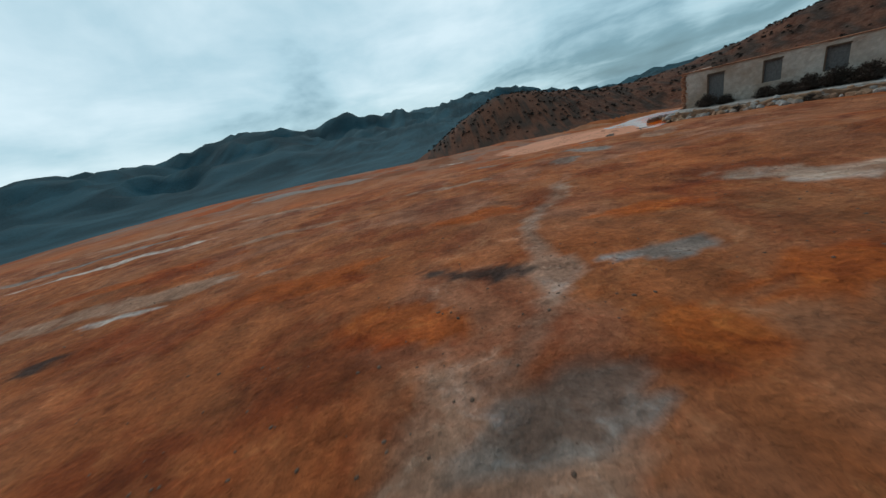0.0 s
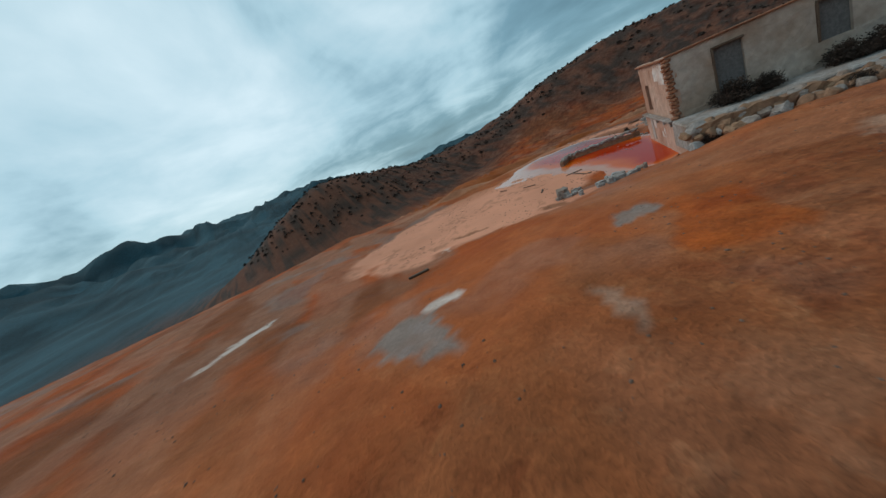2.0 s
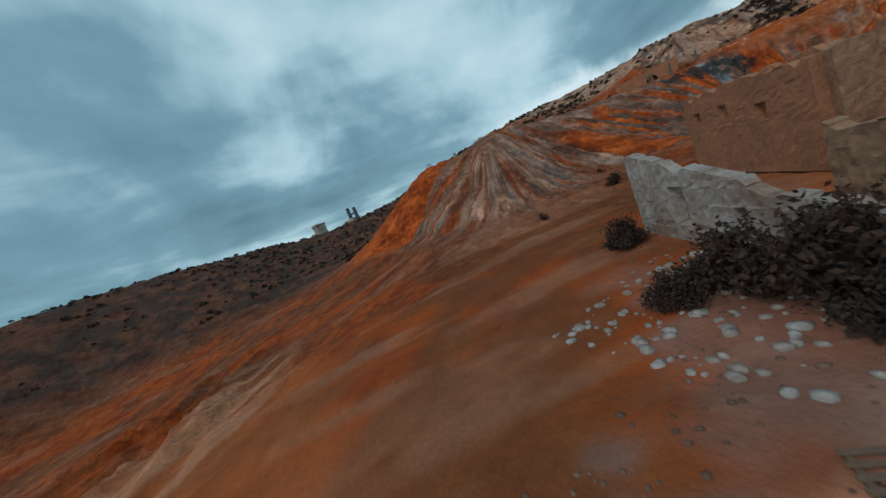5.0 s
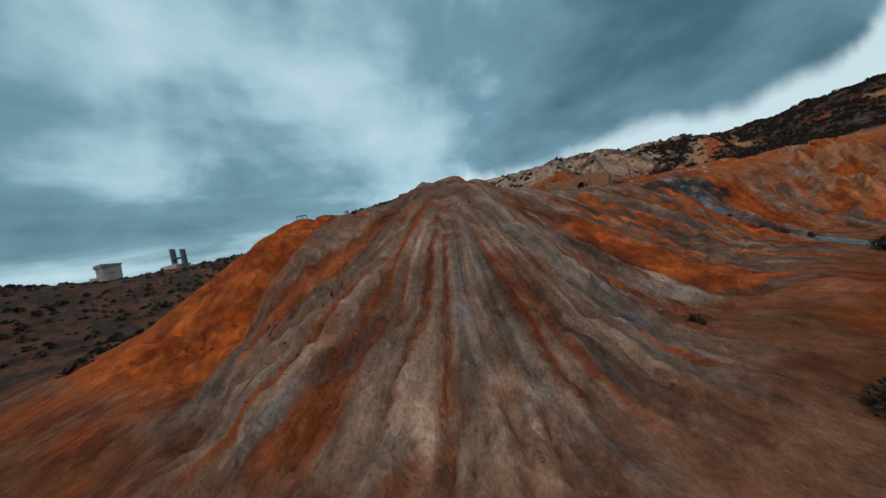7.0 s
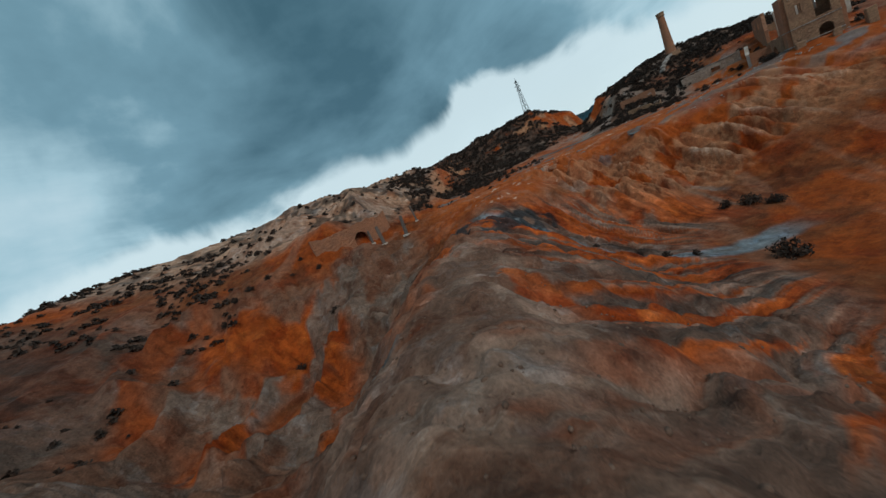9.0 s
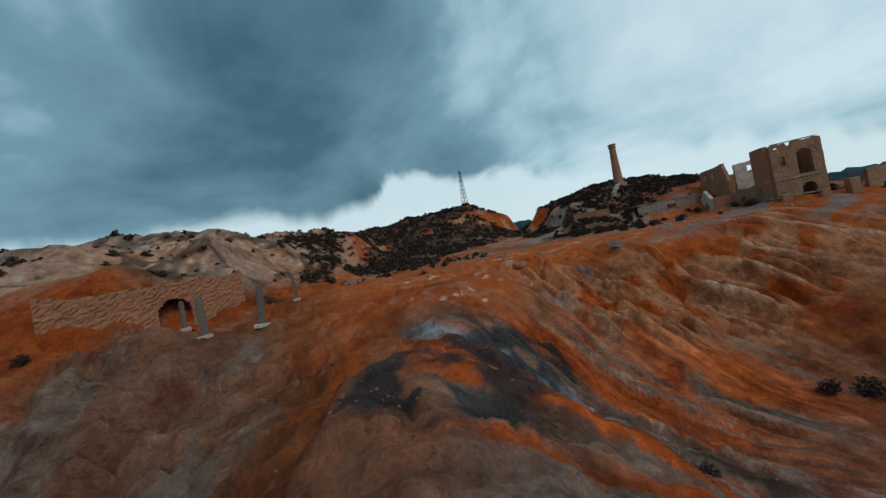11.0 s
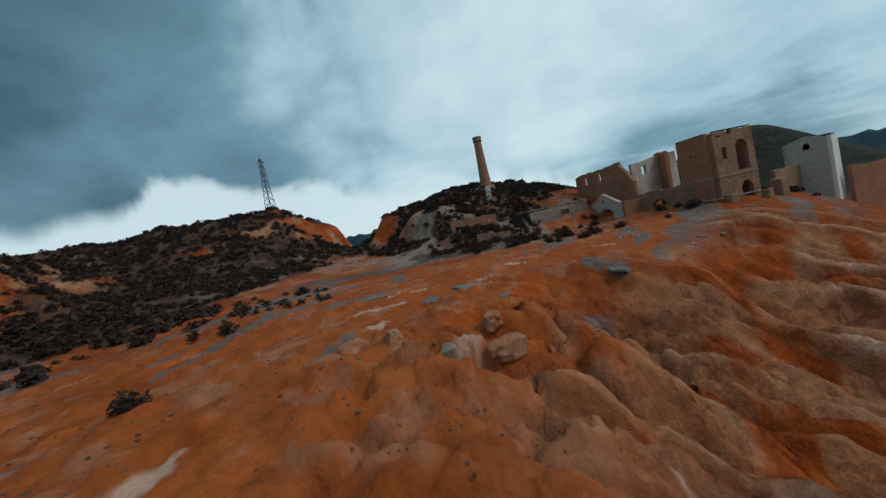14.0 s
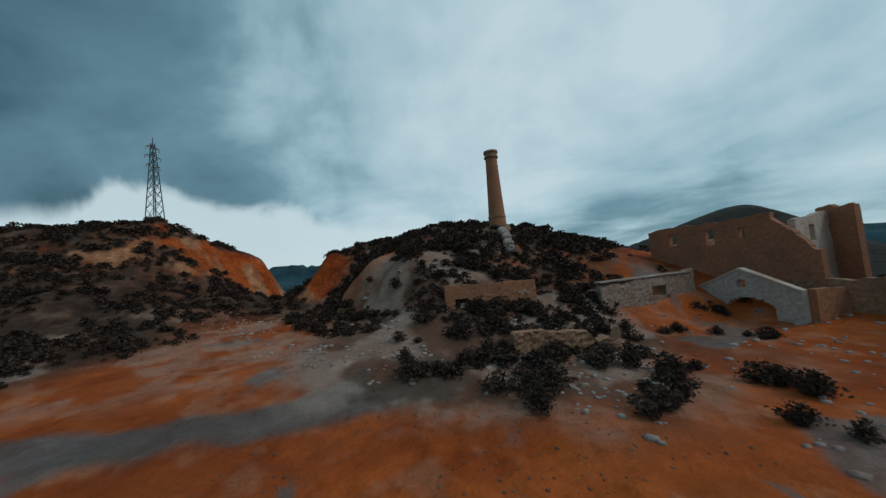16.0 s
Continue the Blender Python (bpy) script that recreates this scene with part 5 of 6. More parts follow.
# ---- mine buildings on the plateau ----
def build_tower():
    t = thing("engine_tower", pose(0, 0, 0), "roofless square stone engine tower with arched openings on two levels", "tower")
    TL, TC, TR = (25.0, -41.4), (27.3, -38.3), (23.1, -34.7)
    TB = (TL[0] + TR[0] - TC[0], TL[1] + TR[1] - TC[1])
    base, top = 14.2, 23.6
    Lf, Ll = span(TC, TR), span(TL, TC)
    part("wall", wall_mesh(Lf, crown(top, 0.14, 0.9, 50, 0, ((1.9, 2.6, 0.5),)), 0.55, [(2.9, 4.6, 18.6, 22.2, 0.9), (1.0, 1.6, 20.2, 21.6, 0), (2.9, 4.5, 14.4, 17.2, 0.9), (0.5, 1.1, 22.9, 23.1, 0)], 0.2, base, 0.03), OCHRE_STONE, t,
         "tan stone face with a tall arch over a lower arch", along(TC, TR))
    part("wall", wall_mesh(Ll, crown(top + 0.1, 0.1, 0.9, 51), 0.55, [(1.7, 1.95, 21.3, 21.6, 0)], 0.25, base, 0.03), BRICK_CLAY, t, "blind brown side face", along(TL, TC))
    part("wall", wall_mesh(Ll, crown(top, 0.2, 0.9, 52), 0.55, [], 0.3, base, 0.03), BRICK_CLAY, t, "", along(TR, TB))
    part("wall", wall_mesh(Lf, crown(top - 0.4, 0.3, 0.9, 53), 0.55, [(1.2, 2.0, 20.0, 21.8, 0.6), (3.3, 4.4, 19.6, 22.3, 0.9)], 0.25, base, 0.03), OCHRE_STONE, t, "", along(TB, TL))
    for z, o in ((18.2, 0.05), (15.6, 0.09)):
        for p, q in ((TL, TC), (TC, TR)):
            L = span(p, q)
            part("string_course", box((L / 2, 0, 0), (L + 0.1, 0.66 + o, 0.16), bevel=0.03, jag=0.015), GREY_STONE, t, "worn stone band", along(p, q, z) @ pose(0, -0.28, 0))
    cap = [(TL, TC), (TC, TR)]
    for p, q in cap:
        L = span(p, q)
        part("coping", box((L / 2, 0, 0), (L * 0.92, 0.62, 0.1), bevel=0.02, jag=0.04), SLATE, t, "dark broken coping", along(p, q, top + 0.1) @ pose(0, -0.28, 0))
    part("buttress", box((0, 0, 0), (1.2, 0.9, 2.0), bevel=0.1, jag=0.08), OCHRE_STONE, t, "stump of a fallen pier", pose(27.6, -37.0, 15.0, 0, 0, -40))
    part("buttress", box((0, 0, 0), (0.9, 0.9, 1.7), bevel=0.1, jag=0.08), OCHRE_STONE, t, "", pose(25.4, -33.9, 14.9, 0, 0, -40))
    return t


build_tower()


def build_long_house():
    h = thing("long_ruin", pose(0, 0, 0), "long roofless brick house with three window holes against the sky", "house")
    A, B = (11.1, -59.5), (18.6, -49.9)
    L = span(A, B)
    part("wall", wall_mesh(L, crown(23.9, 0.25, 0.5, 60), 0.5, [(2.6, 3.4, 21.9, 23.2, 0), (6.6, 7.4, 21.6, 23.2, 0), (9.6, 10.1, 22.0, 23.0, 0)], 0.28, 18.0, 0.03), BRICK_CLAY, h, "brown wall with window holes", along(A, B))
    part("wall", wall_mesh(3.2, crown(23.4, 0.5, 0.8, 61, -0.9), 0.5, [], 0.28, 15.6, 0.03), BRICK_CLAY, h, "stepped gable end", along(B, (20.8, -47.8)))
    C, D = (16.0, -47.6), (11.5, -44.6)
    part("wall", wall_mesh(span(C, D) + 4, crown(23.3, 0.3, 0.6, 62, 0.08), 0.5, [(2.0, 2.9, 21.2, 22.6, 0), (5.4, 5.9, 21.4, 22.4, 0)], 0.28, 17.0, 0.02), PLASTER, h, "pale plaster wall behind", along((18.0, -49.0), (11.5, -44.6)))
    part("wall", wall_mesh(2.8, crown(24.2, 0.4, 0.9, 63), 0.6, [], 0.28, 16.0, 0.03), BRICK_CLAY, h, "orange corner pier", along((12.6, -45.6), (14.8, -43.8)))
    part("wall", wall_mesh(8.5, crown(22.2, 0.5, 0.6, 64), 0.5, [(3, 3.9, 20.2, 21.6, 0)], 0.3, 17.5, 0.02), OCHRE_STONE, h, "", along((11.1, -59.5), (5.0, -53.6)))
    return h


build_long_house()


def build_gable_house():
    h = thing("arched_house", pose(0, 0, 0), "low gabled grey plaster house with a wide dark arch", "house")
    R, Lp = (23.6, -49.6), (17.6, -55.6)
    L = span(Lp, R)
    gable = lambda u: 19.3 - abs(u - L / 2) * 0.42 + noise.noise(Vector((u * 2, 3, 1))) * 0.06
    part("wall", wall_mesh(L, gable, 0.5, [(2.6, 6.6, 14.8, 16.9, 0.55), (0.5, 1.5, 14.8, 16.5, 0.8), (L / 2 - 0.35, L / 2 + 0.35, 17.7, 18.4, 1.0)], 0.2, 14.6, 0.025), CONCRETE, h, "grey plastered gable with arches", along(Lp, R))
    part("wall", wall_mesh(4.5, crown(17.6, 0.2, 1, 66), 0.5, [], 0.3, 14.6, 0.03), BRICK_CLAY, h, "brick side wall", along(R, (20.4, -46.4)))
    for s in (-1, 1):
        part("gable_cornice", box((0, 0, 0), (L / 2 + 0.3, 0.62, 0.14), bevel=0.03, jag=0.02), PLASTER, h, "pale moulded gable edge", along(Lp, R, 0) @ pose(L / 2 + s * L / 4, -0.25, 18.45, 0, s * 22.8, 0))
    # sheet added behind the arches, with their shade put into its colour
    part("shade_sheet", wall_mesh(L, lambda u: 17.2, 0.4, [], 0.6, 14.6, 0.02), DARK_VOID, h, "inner sheet coloured dark for shade", along((15.6, -53.4), (21.4, -47.6)))
    return h


build_gable_house()


def build_terrace_walls():
    w = thing("loading_wall", pose(0, 0, 0), "long stone loading wall with torn plaster and a tunnel mouth", "wall")
    part("wall", wall_mesh(10.8, crown(18.9, 0.25, 0.6, 70, 0.05), 0.7, [(5.6, 7.2, 17.4, 18.3, 0), (1.2, 3.2, 15.2, 16.8, 0.8)], 0.25, 15.0, 0.05, 0.03), ROCK, w, "pinkish rubble wall", along((27.0, -63.4), (18.6, -56.6)))
    part("coping", box((5.2, 0, 0), (10.4, 0.9, 0.12), bevel=0.03, jag=0.05), GREY_STONE, w, "pale coping", along((27.0, -63.4), (18.6, -56.6), 19.2) @ pose(0, -0.35, 0, 0, -0.3, 0))
    part("wall", wall_mesh(11.0, crown(18.2, 0.3, 0.6, 71), 0.7, [(4.6, 7.0, 14.4, 16.9, 0.9)], 0.25, 14.0, 0.04), OCHRE_STONE, w, "brown wall with a dark arch", along((20.9, -47.2), (25.0, -41.4)) @ pose(-2.4, 0, 0))
    # near-black sheet added behind the arch to paint its shade
    part("recess", wall_mesh(4.0, lambda u: 17.2, 0.3, [], 0.6, 14.0, 0.02), DARK_VOID, w, "sheet coloured dark for the shade of the arch", along((20.4, -44.9), (22.8, -41.6)) @ pose(0, 0.2, 0))
    v = thing("graffiti_wall", pose(0, 0, 0), "orange plastered wall stub with pale scrawls below a rock bank", "wall")
    part("wall", wall_mesh(8.0, crown(20.1, 0.15, 0.6, 72), 0.5, [(0.8, 1.9, 17.8, 19.0, 0)], 0.25, 16.6, 0.03), BRICK_CLAY, v, "", along((36.2, -73.4), (30.4, -67.6)))
    part("footing", wall_mesh(5.6, crown(17.7, 0.1, 0.6, 73), 0.3, [], 0.3, 16.2, 0.03), OCHRE_STONE, v, "", along((36.2, -73.0), (32.0, -68.9)) @ pose(0, -0.75, 0))
    for i in range(3):
        part("paint_mark", box((0, 0, 0), (0.5, 0.03, 0.09), bevel=0.005), CONCRETE, v, "pale scrawl", along((36.2, -73.4), (30.4, -67.6), 19.0) @ pose(6.6 + i * 0.28, -0.53, 0.16 * (i % 2), 0, 25 - 50 * (i % 2), 0))
    r = thing("rubble_wall", pose(0, 0, 0), "broken orange rubble wall half buried in the bank", "wall")
    part("wall", wall_mesh(7.0, crown(16.9, 0.6, 0.6, 74, 0, ((5, 7, 0.9),)), 0.8, [], 0.2, 14.6, 0.09, 0.05), OCHRE_STONE, r, "", along((39.0, -66.4), (34.6, -61.2)))
    return w


build_terrace_walls()


def build_white_house():
    h = thing("white_tower_house", pose(0, 0, 0), "narrow whitewashed winding house with a round gable vent", "house")
    A, B, C = (9.3, -30.4), (10.4, -26.6), (6.8, -25.5)
    D = (A[0] + C[0] - B[0], A[1] + C[1] - B[1])
    L, M = span(A, B), span(B, C)
    top = lambda u: 20.7 + 0.6 * (1 - abs(u - L / 2) / (L / 2))
    part("wall", wall_mesh(L, top, 0.4, [(L / 2 - 0.35, L / 2 + 0.35, 19.4, 20.3, 1.0)], 0.2, 11.5, 0.01), CONCRETE, h, "grey gable wall with a vent", along(A, B))
    part("wall", wall_mesh(M, crown(20.7, 0.05, 1, 80), 0.4, [], 0.3, 11.5, 0.01), material("whitewash", (0.72, 0.68, 0.62), 0.9, noise_scale=2.0, spread=0.12, bump=0.15), h, "whitewashed side wall", along(B, C))
    part("wall", wall_mesh(M, crown(20.7, 0.05, 1, 81), 0.4, [], 0.3, 11.5, 0.01), PLASTER, h, "", along(D, A))
    part("wall", wall_mesh(L, crown(20.7, 0.05, 1, 82), 0.4, [], 0.3, 11.5, 0.01), PLASTER, h, "", along(C, D))
    cx, cy = (A[0] + C[0]) / 2, (A[1] + C[1]) / 2
    part("roof", box((0, 0, 0), (L + 0.5, M + 0.5, 0.14), bevel=0.03), SLATE, h, "flat dark roof edge", pose(cx, cy, 20.95, 0, 0, 74))
    part("string_course", box((0, 0, 0), (L + 0.14, M + 0.14, 0.18), bevel=0.03), PLASTER, h, "", pose(cx, cy, 17.6, 0, 0, 74))
    y = thing("yard_wall", pose(0, 0, 0), "long ochre yard wall sloping away behind the tower", "wall")
    part("wall", wall_mesh(9.0, crown(17.6, 0.15, 0.5, 83), 0.5, [], 0.35, 12, 0.02), OCHRE_STONE, y, "", along((17.5, -33.0), (9.6, -29.8)))
    part("wall", wall_mesh(16.0, crown(16.2, 0.25, 0.4, 84, -0.03), 0.5, [], 0.4, 10, 0.02), BRICK_CLAY, y, "", along((8.6, -25.0), (-3.0, -14.5)))
    part("buttress", box((0, 0, 0), (1.0, 1.4, 2.4), bevel=0.08, jag=0.08), OCHRE_STONE, y, "", pose(21.6, -32.6, 15.4, 0, 0, -40))
    return h


build_white_house()


def lathe(rings, n=20):
    bm = bmesh.new()
    rows = [[bm.verts.new((r * math.cos(6.2832 * i / n), r * math.sin(6.2832 * i / n), z)) for i in range(n)] for z, r in rings]
    for a, b in zip(rows, rows[1:]):
        for i in range(n):
            bm.faces.new((a[i], a[(i + 1) % n], b[(i + 1) % n], b[i]))
    bm.faces.new(rows[-1])
    bm.faces.new(rows[0][::-1])
    return bm


def build_chimney():
    zg = land_at(16.6, -77.2)
    c = thing("brick_chimney", pose(16.6, -77.2, 0, 0, 0, 10), "tall tapered round brick chimney on a square-footed base", "chimney")
    z0 = min(zg, 26.0) - 0.6
    part("shaft", lathe([(z0 + 1.6, 1.22), (z0 + 2.4, 1.20), (31, 1.02), (34, 0.90), (36.9, 0.80)]), BRICK_CLAY, c, "tapered brick shaft")
    part("collar", lathe([(28.2, 1.16), (28.22, 1.24), (28.42, 1.24), (28.44, 1.14)]), OCHRE_STONE, c)
    part("cap", lathe([(36.7, 0.82), (36.8, 0.98), (37.0, 1.0), (37.1, 0.90), (37.5, 0.90), (37.52, 1.02), (37.8, 1.0), (37.82, 0.62), (37.2, 0.6)]), OCHRE_STONE, c, "corbelled brick cap")
    part("base", box((0, 0, z0 + 0.8), (2.9, 2.9, 2.2), bevel=0.08, jag=0.03), OCHRE_STONE, c, "square stone base")
    f = thing("flue", pose(0, 0, 0), "collapsed stone flue climbing the hill to the chimney", "flue")
    for i in range(7):
        k = i / 6
        x, y = 17.2 + 6.5 * k, -76.6 + 4.0 * k
        part("vault", box((0, 0, 0), (1.5, 1.2, 0.9), bevel=0.22, jag=0.08), GREY_STONE, f, "", pose(x, y, land_at(x, y) + 0.25, 0, 18, 32))
    return c


build_chimney()


def build_pylon():
    p = thing("pylon", pose(41, -130.5, land_at(41, -130.5), 0, 0, 25), "lattice steel power pylon with three cross arms on the hilltop", "pylon")
    H = 49.8 - land_at(41, -130.5)
    w = lambda z: 0.80 * (1 - z / H) ** 1.2 + 0.16
    for sx in (-1, 1):
        for sy in (-1, 1):
            bm = bmesh.new()
            add_rod(bm, (sx * w(0), sy * w(0), -0.4), (sx * w(H * 0.93), sy * w(H * 0.93), H * 0.93), 0.09, 0.07, 5)
            part("leg", bm, STEEL, p)
    n = 9
    for i in range(n):
        a, b = H * 0.93 * (i / n) ** 0.85, H * 0.93 * ((i + 1) / n) ** 0.85
        for (x0, y0), (x1, y1) in (((-1, -1), (1, -1)), ((1, -1), (1, 1)), ((1, 1), (-1, 1)), ((-1, 1), (-1, -1))):
            bm = bmesh.new()
            add_rod(bm, (x0 * w(a), y0 * w(a), a), (x1 * w(b), y1 * w(b), b), 0.05, 0.05, 4)
            add_rod(bm, (x1 * w(a), y1 * w(a), a), (x0 * w(b), y0 * w(b), b), 0.05, 0.05, 4)
            part("brace", bm, STEEL, p)
    for z, r in ((H * 0.66, 1.15), (H * 0.77, 1.35), (H * 0.88, 1.1)):
        bm = bmesh.new()
        for s in (-1, 1):
            add_rod(bm, (0, s * 0.2, z + 0.35), (s * r, 0, z), 0.06, 0.05, 4)
            add_rod(bm, (0, 0, z - 0.25), (s * r, 0, z), 0.06, 0.05, 4)
        arm = part("cross_arm", bm, STEEL, p)
        for s in (-1, 1):
            part("insulator", lathe([(-0.55, 0.04), (-0.5, 0.1), (-0.1, 0.1), (0, 0.04)], 6), CONCRETE, arm, "", pose(s * r, 0, z))
    bm = bmesh.new()
    add_rod(bm, (0, 0, H * 0.9), (0, 0, H), 0.1, 0.05, 5)
    part("peak", bm, STEEL, p)
    return p


build_pylon()


def build_tunnel():
    t = thing("tunnel_mouth", pose(0, 0, 0), "stone-faced quarry wall with a round dark tunnel mouth", "tunnel")
    A, B = (103.5, -48.6), (117.0, -41.2)
    L = span(A, B)
    k = 9.1
    part("wall", wall_mesh(L, crown(18.6, 0.9, 0.35, 90), 1.2, [(k - 1.35, k + 1.35, 14.2, 16.9, 1.0)], 0.22, 11.5, 0.08, 0.04), BRICK_CLAY, t, "orange rough stone face", along(B, A))
    bm = bmesh.new()
    n = 20
    r0 = [bm.verts.new((1.5 * math.cos(6.2832 * i / n), 0, 1.5 * math.sin(6.2832 * i / n))) for i in range(n)]
    r1 = [bm.verts.new((1.5 * math.cos(6.2832 * i / n), 3.0, 1.5 * math.sin(6.2832 * i / n))) for i in range(n)]
    for i in range(n):
        bm.faces.new((r0[i], r0[(i + 1) % n], r1[(i + 1) % n], r1[i]))
    bm.faces.new(r1)
    # tube coloured near-black: the tunnel's shade is painted on it
    part("lining", bm, DARK_VOID, t, "lining coloured dark for the shade of the tunnel", along(B, A) @ pose(k, 0, 15.55) @ pose(0, -0.4, 0))
    return t


build_tunnel()


OLD_CONCRETE = material("stained_concrete", (0.13, 0.10, 0.085), 0.9, noise_scale=3, spread=0.3, bump=0.3)


def build_posts():
    for i, (x, y, hh, tilt, w) in enumerate(((103.2, -36.1, 3.5, 3, 0.62), (99.2, -36.9, 3.6, -4, 0.6), (97.3, -45.8, 3.2, 2, 0.5), (105.5, -38.6, 2.6, 0, 0.5))):
        z = land_at(x, y)
        p = thing("concrete_post", pose(x, y, z, tilt, tilt * 0.6, 20 + 35 * i), "weathered broken concrete post standing on the mine floor", "post", "concrete posts on the mine floor")
        bm = bmesh.new()
        vs = add_box(bm, (0, 0, hh / 2 - 0.3), (w, w * 0.7, hh + 0.6), None, 0, 0.03)
        for v in vs:
            if v.co.z > hh / 2:
                v.co.x *= 0.78
                v.co.y *= 0.8
                v.co.z += random.uniform(-0.25, 0.1)
        bmesh.ops.bevel(bm, geom=list(bm.edges), offset=0.04, segments=1, affect="EDGES")
        part("shaft", bm, OLD_CONCRETE, p)
        part("footing", box((0, 0, 0.06), (w * 1.7, w * 1.4, 0.3), bevel=0.05, jag=0.04), PLASTER, p, "pale footing")


build_posts()


def build_far_ruins():
    for name, label, x, y, s in (("far_tower", "small pale ruined winch tower on the far ridge", 232, 46, 1.0), ("far_gantry", "broken concrete ore gantry on the far ridge", 236, 27, 1.0)):
        z = land_at(x, y)
        t = thing(name, pose(x, y, z, 0, 0, 20), label, "ruin")
        if name == "far_tower":
            part("block", box((0, 0, 2.3), (5.0, 5.0, 5.0), bevel=0.2, jag=0.25), GREY_STONE, t, "pale block")
            part("crown", box((0, 0, 5.2), (5.5, 5.5, 1.0), bevel=0.15, jag=0.3), GREY_STONE, t)
            part("step", box((6, 0, 0.8), (6, 5, 2.2), bevel=0.2, jag=0.3), GREY_STONE, t)
        else:
            for dx, hh in ((-4.5, 7.5), (2.5, 8.5)):
                part("pier", box((dx, 0, hh / 2 - 0.3), (1.5, 1.5, hh), bevel=0.12, jag=0.15), STEEL, t)
            part("beam", box((-1, 0, 4.2), (6.8, 1.1, 0.7), bevel=0.1, jag=0.1), STEEL, t)
            part("base", box((3, 0, 0.9), (12, 5, 2.4), bevel=0.2, jag=0.3), CONCRETE, t, "pale footing")
    z = land_at(119, 25.5)
    f = thing("steel_frame", pose(119, 25.5, z, 0, 0, 30) @ Matrix.Scale(0.5, 4), "small rusty steel frame standing on the spur", "frame")
    for sx in (-1, 1):
        for sy in (-1, 1):
            bm = bmesh.new(); add_rod(bm, (sx, sy * 0.8, -0.2), (sx, sy * 0.8, 2.0), 0.09, 0.09, 5); part("post", bm, STEEL, f)
        bm = bmesh.new(); add_rod(bm, (sx, -0.8, 1.95), (sx, 0.8, 1.95), 0.09, 0.09, 5); part("rail", bm, STEEL, f)
    for sy in (-1, 1):
        bm = bmesh.new(); add_rod(bm, (-1, sy * 0.8, 1.95), (1, sy * 0.8, 1.95), 0.09, 0.09, 5); part("rail", bm, STEEL, f)
    x, y = 176, -14
    s = thing("stack_stub", pose(x, y, land_at(x, y), 0, 4, 0), "dark stub of a chimney on the far rim", "chimney")
    part("shaft", lathe([(-0.5, 0.9), (3.6, 0.7), (3.8, 0.8)], 10), GREY_STONE, s)


build_far_ruins()


# ---- loose things in the pond basin ----
def build_basin_things():
    rng = random.Random(31)
    def timber(name, x, y, z, l, w, yaw, label, group=""):
        t = tagged(link_mesh(name, box((0, 0, 0), (l, w, w * 0.6), bevel=w * 0.12, jag=w * 0.1), TIMBER), label, "timber", group)
        t.matrix_basis = pose(x, y, z, rng.uniform(-4, 4), rng.uniform(-1.5, 1.5), yaw)
    for x, y, l, yaw in ((29.7, 49.8, 2.0, 66), (30.6, 51.0, 1.45, -34), (28.45, 54.55, 1.35, -77), (28.45, 58.25, 1.1, 85), (29.4, 48.65, 0.35, 90), (26.2, 51.0, 1.0, 35)):
        timber("plank", x, y, land_at(x, y) + 0.05, l, 0.11, yaw, "dark wet plank lying on pale crust", "planks on the basin crust")
    x, y = 12.2, 48.5
    timber("pale_board", x, y, land_at(x, y) + 0.08, 1.3, 0.2, -20, "weathered pale board lying on brown earth")
    # pallet
    x, y = 46.7, 54.0
    p = thing("pallet", pose(x, y, land_at(x, y) + 0.06, 0, 6, 40), "broken wooden pallet lying on sandy ground", "pallet")
    for i in range(5):
        part("slat", box((0, -0.4 + i * 0.2, 0.1), (1.1, 0.11, 0.03), bevel=0.008), TIMBER, p)
    for i in range(3):
        part("runner", box((-0.45 + i * 0.45, 0, 0.04), (0.1, 0.95, 0.09), bevel=0.01), TIMBER, p)
    # grey boulders before the plinth
    heap = [(25.6 + rng.gauss(0, 0.9), 44.1 + rng.gauss(0, 0.45), rng.uniform(0.25, 0.75), rng.uniform(0.25, 0.55), rng.uniform(0.25, 0.5), rng.uniform(0, 180)) for i in range(20)]
    heap += [(23.9 + rng.gauss(0.3, 0.7), 46.6 + rng.gauss(0, 0.35), rng.uniform(0.2, 0.45), rng.uniform(0.2, 0.4), rng.uniform(0.2, 0.35), rng.uniform(0, 180)) for i in range(10)]
    for x, y, sx, sy, sz, a in [(23.9, 47.0, 1.1, 0.85, 0.85, 40), (40.2, 51.3, 1.0, 0.6, 0.4, 30), (45.6, 52.0, 1.0, 0.6, 0.5, -20), (44.7, 50.9, 0.8, 0.6, 0.4, 10)] + heap:
        b = tagged(link_mesh("boulder", rock_mesh((sx, sy, sz), 3, 0.6, int(x * 7)), GREY_STONE, smooth=False), "rough grey boulder at the edge of the basin", "rock", "boulders round the basin")
        b.matrix_basis = pose(x, y, land_at(x, y) + sz * 0.22, 0, 0, a)
    # floating scraps on the water
    for i in range(26):
        x, y = rng.uniform(33.5, 43), rng.uniform(47.5, 61)
        if land_at(x, y) > -0.12:
            continue
        r = rng.uniform(0.05, 0.14)
        f = tagged(link_mesh("floating_scrap", rock_mesh((r * 2, r * 1.4, 0.08), 1, 0.4, i), ROCK), "pale flake of crust lying in shallow red water", "flake", "flakes in the pond")
        f.matrix_basis = pose(x, y, 0.0, 0, 0, rng.uniform(0, 360))


build_basin_things()


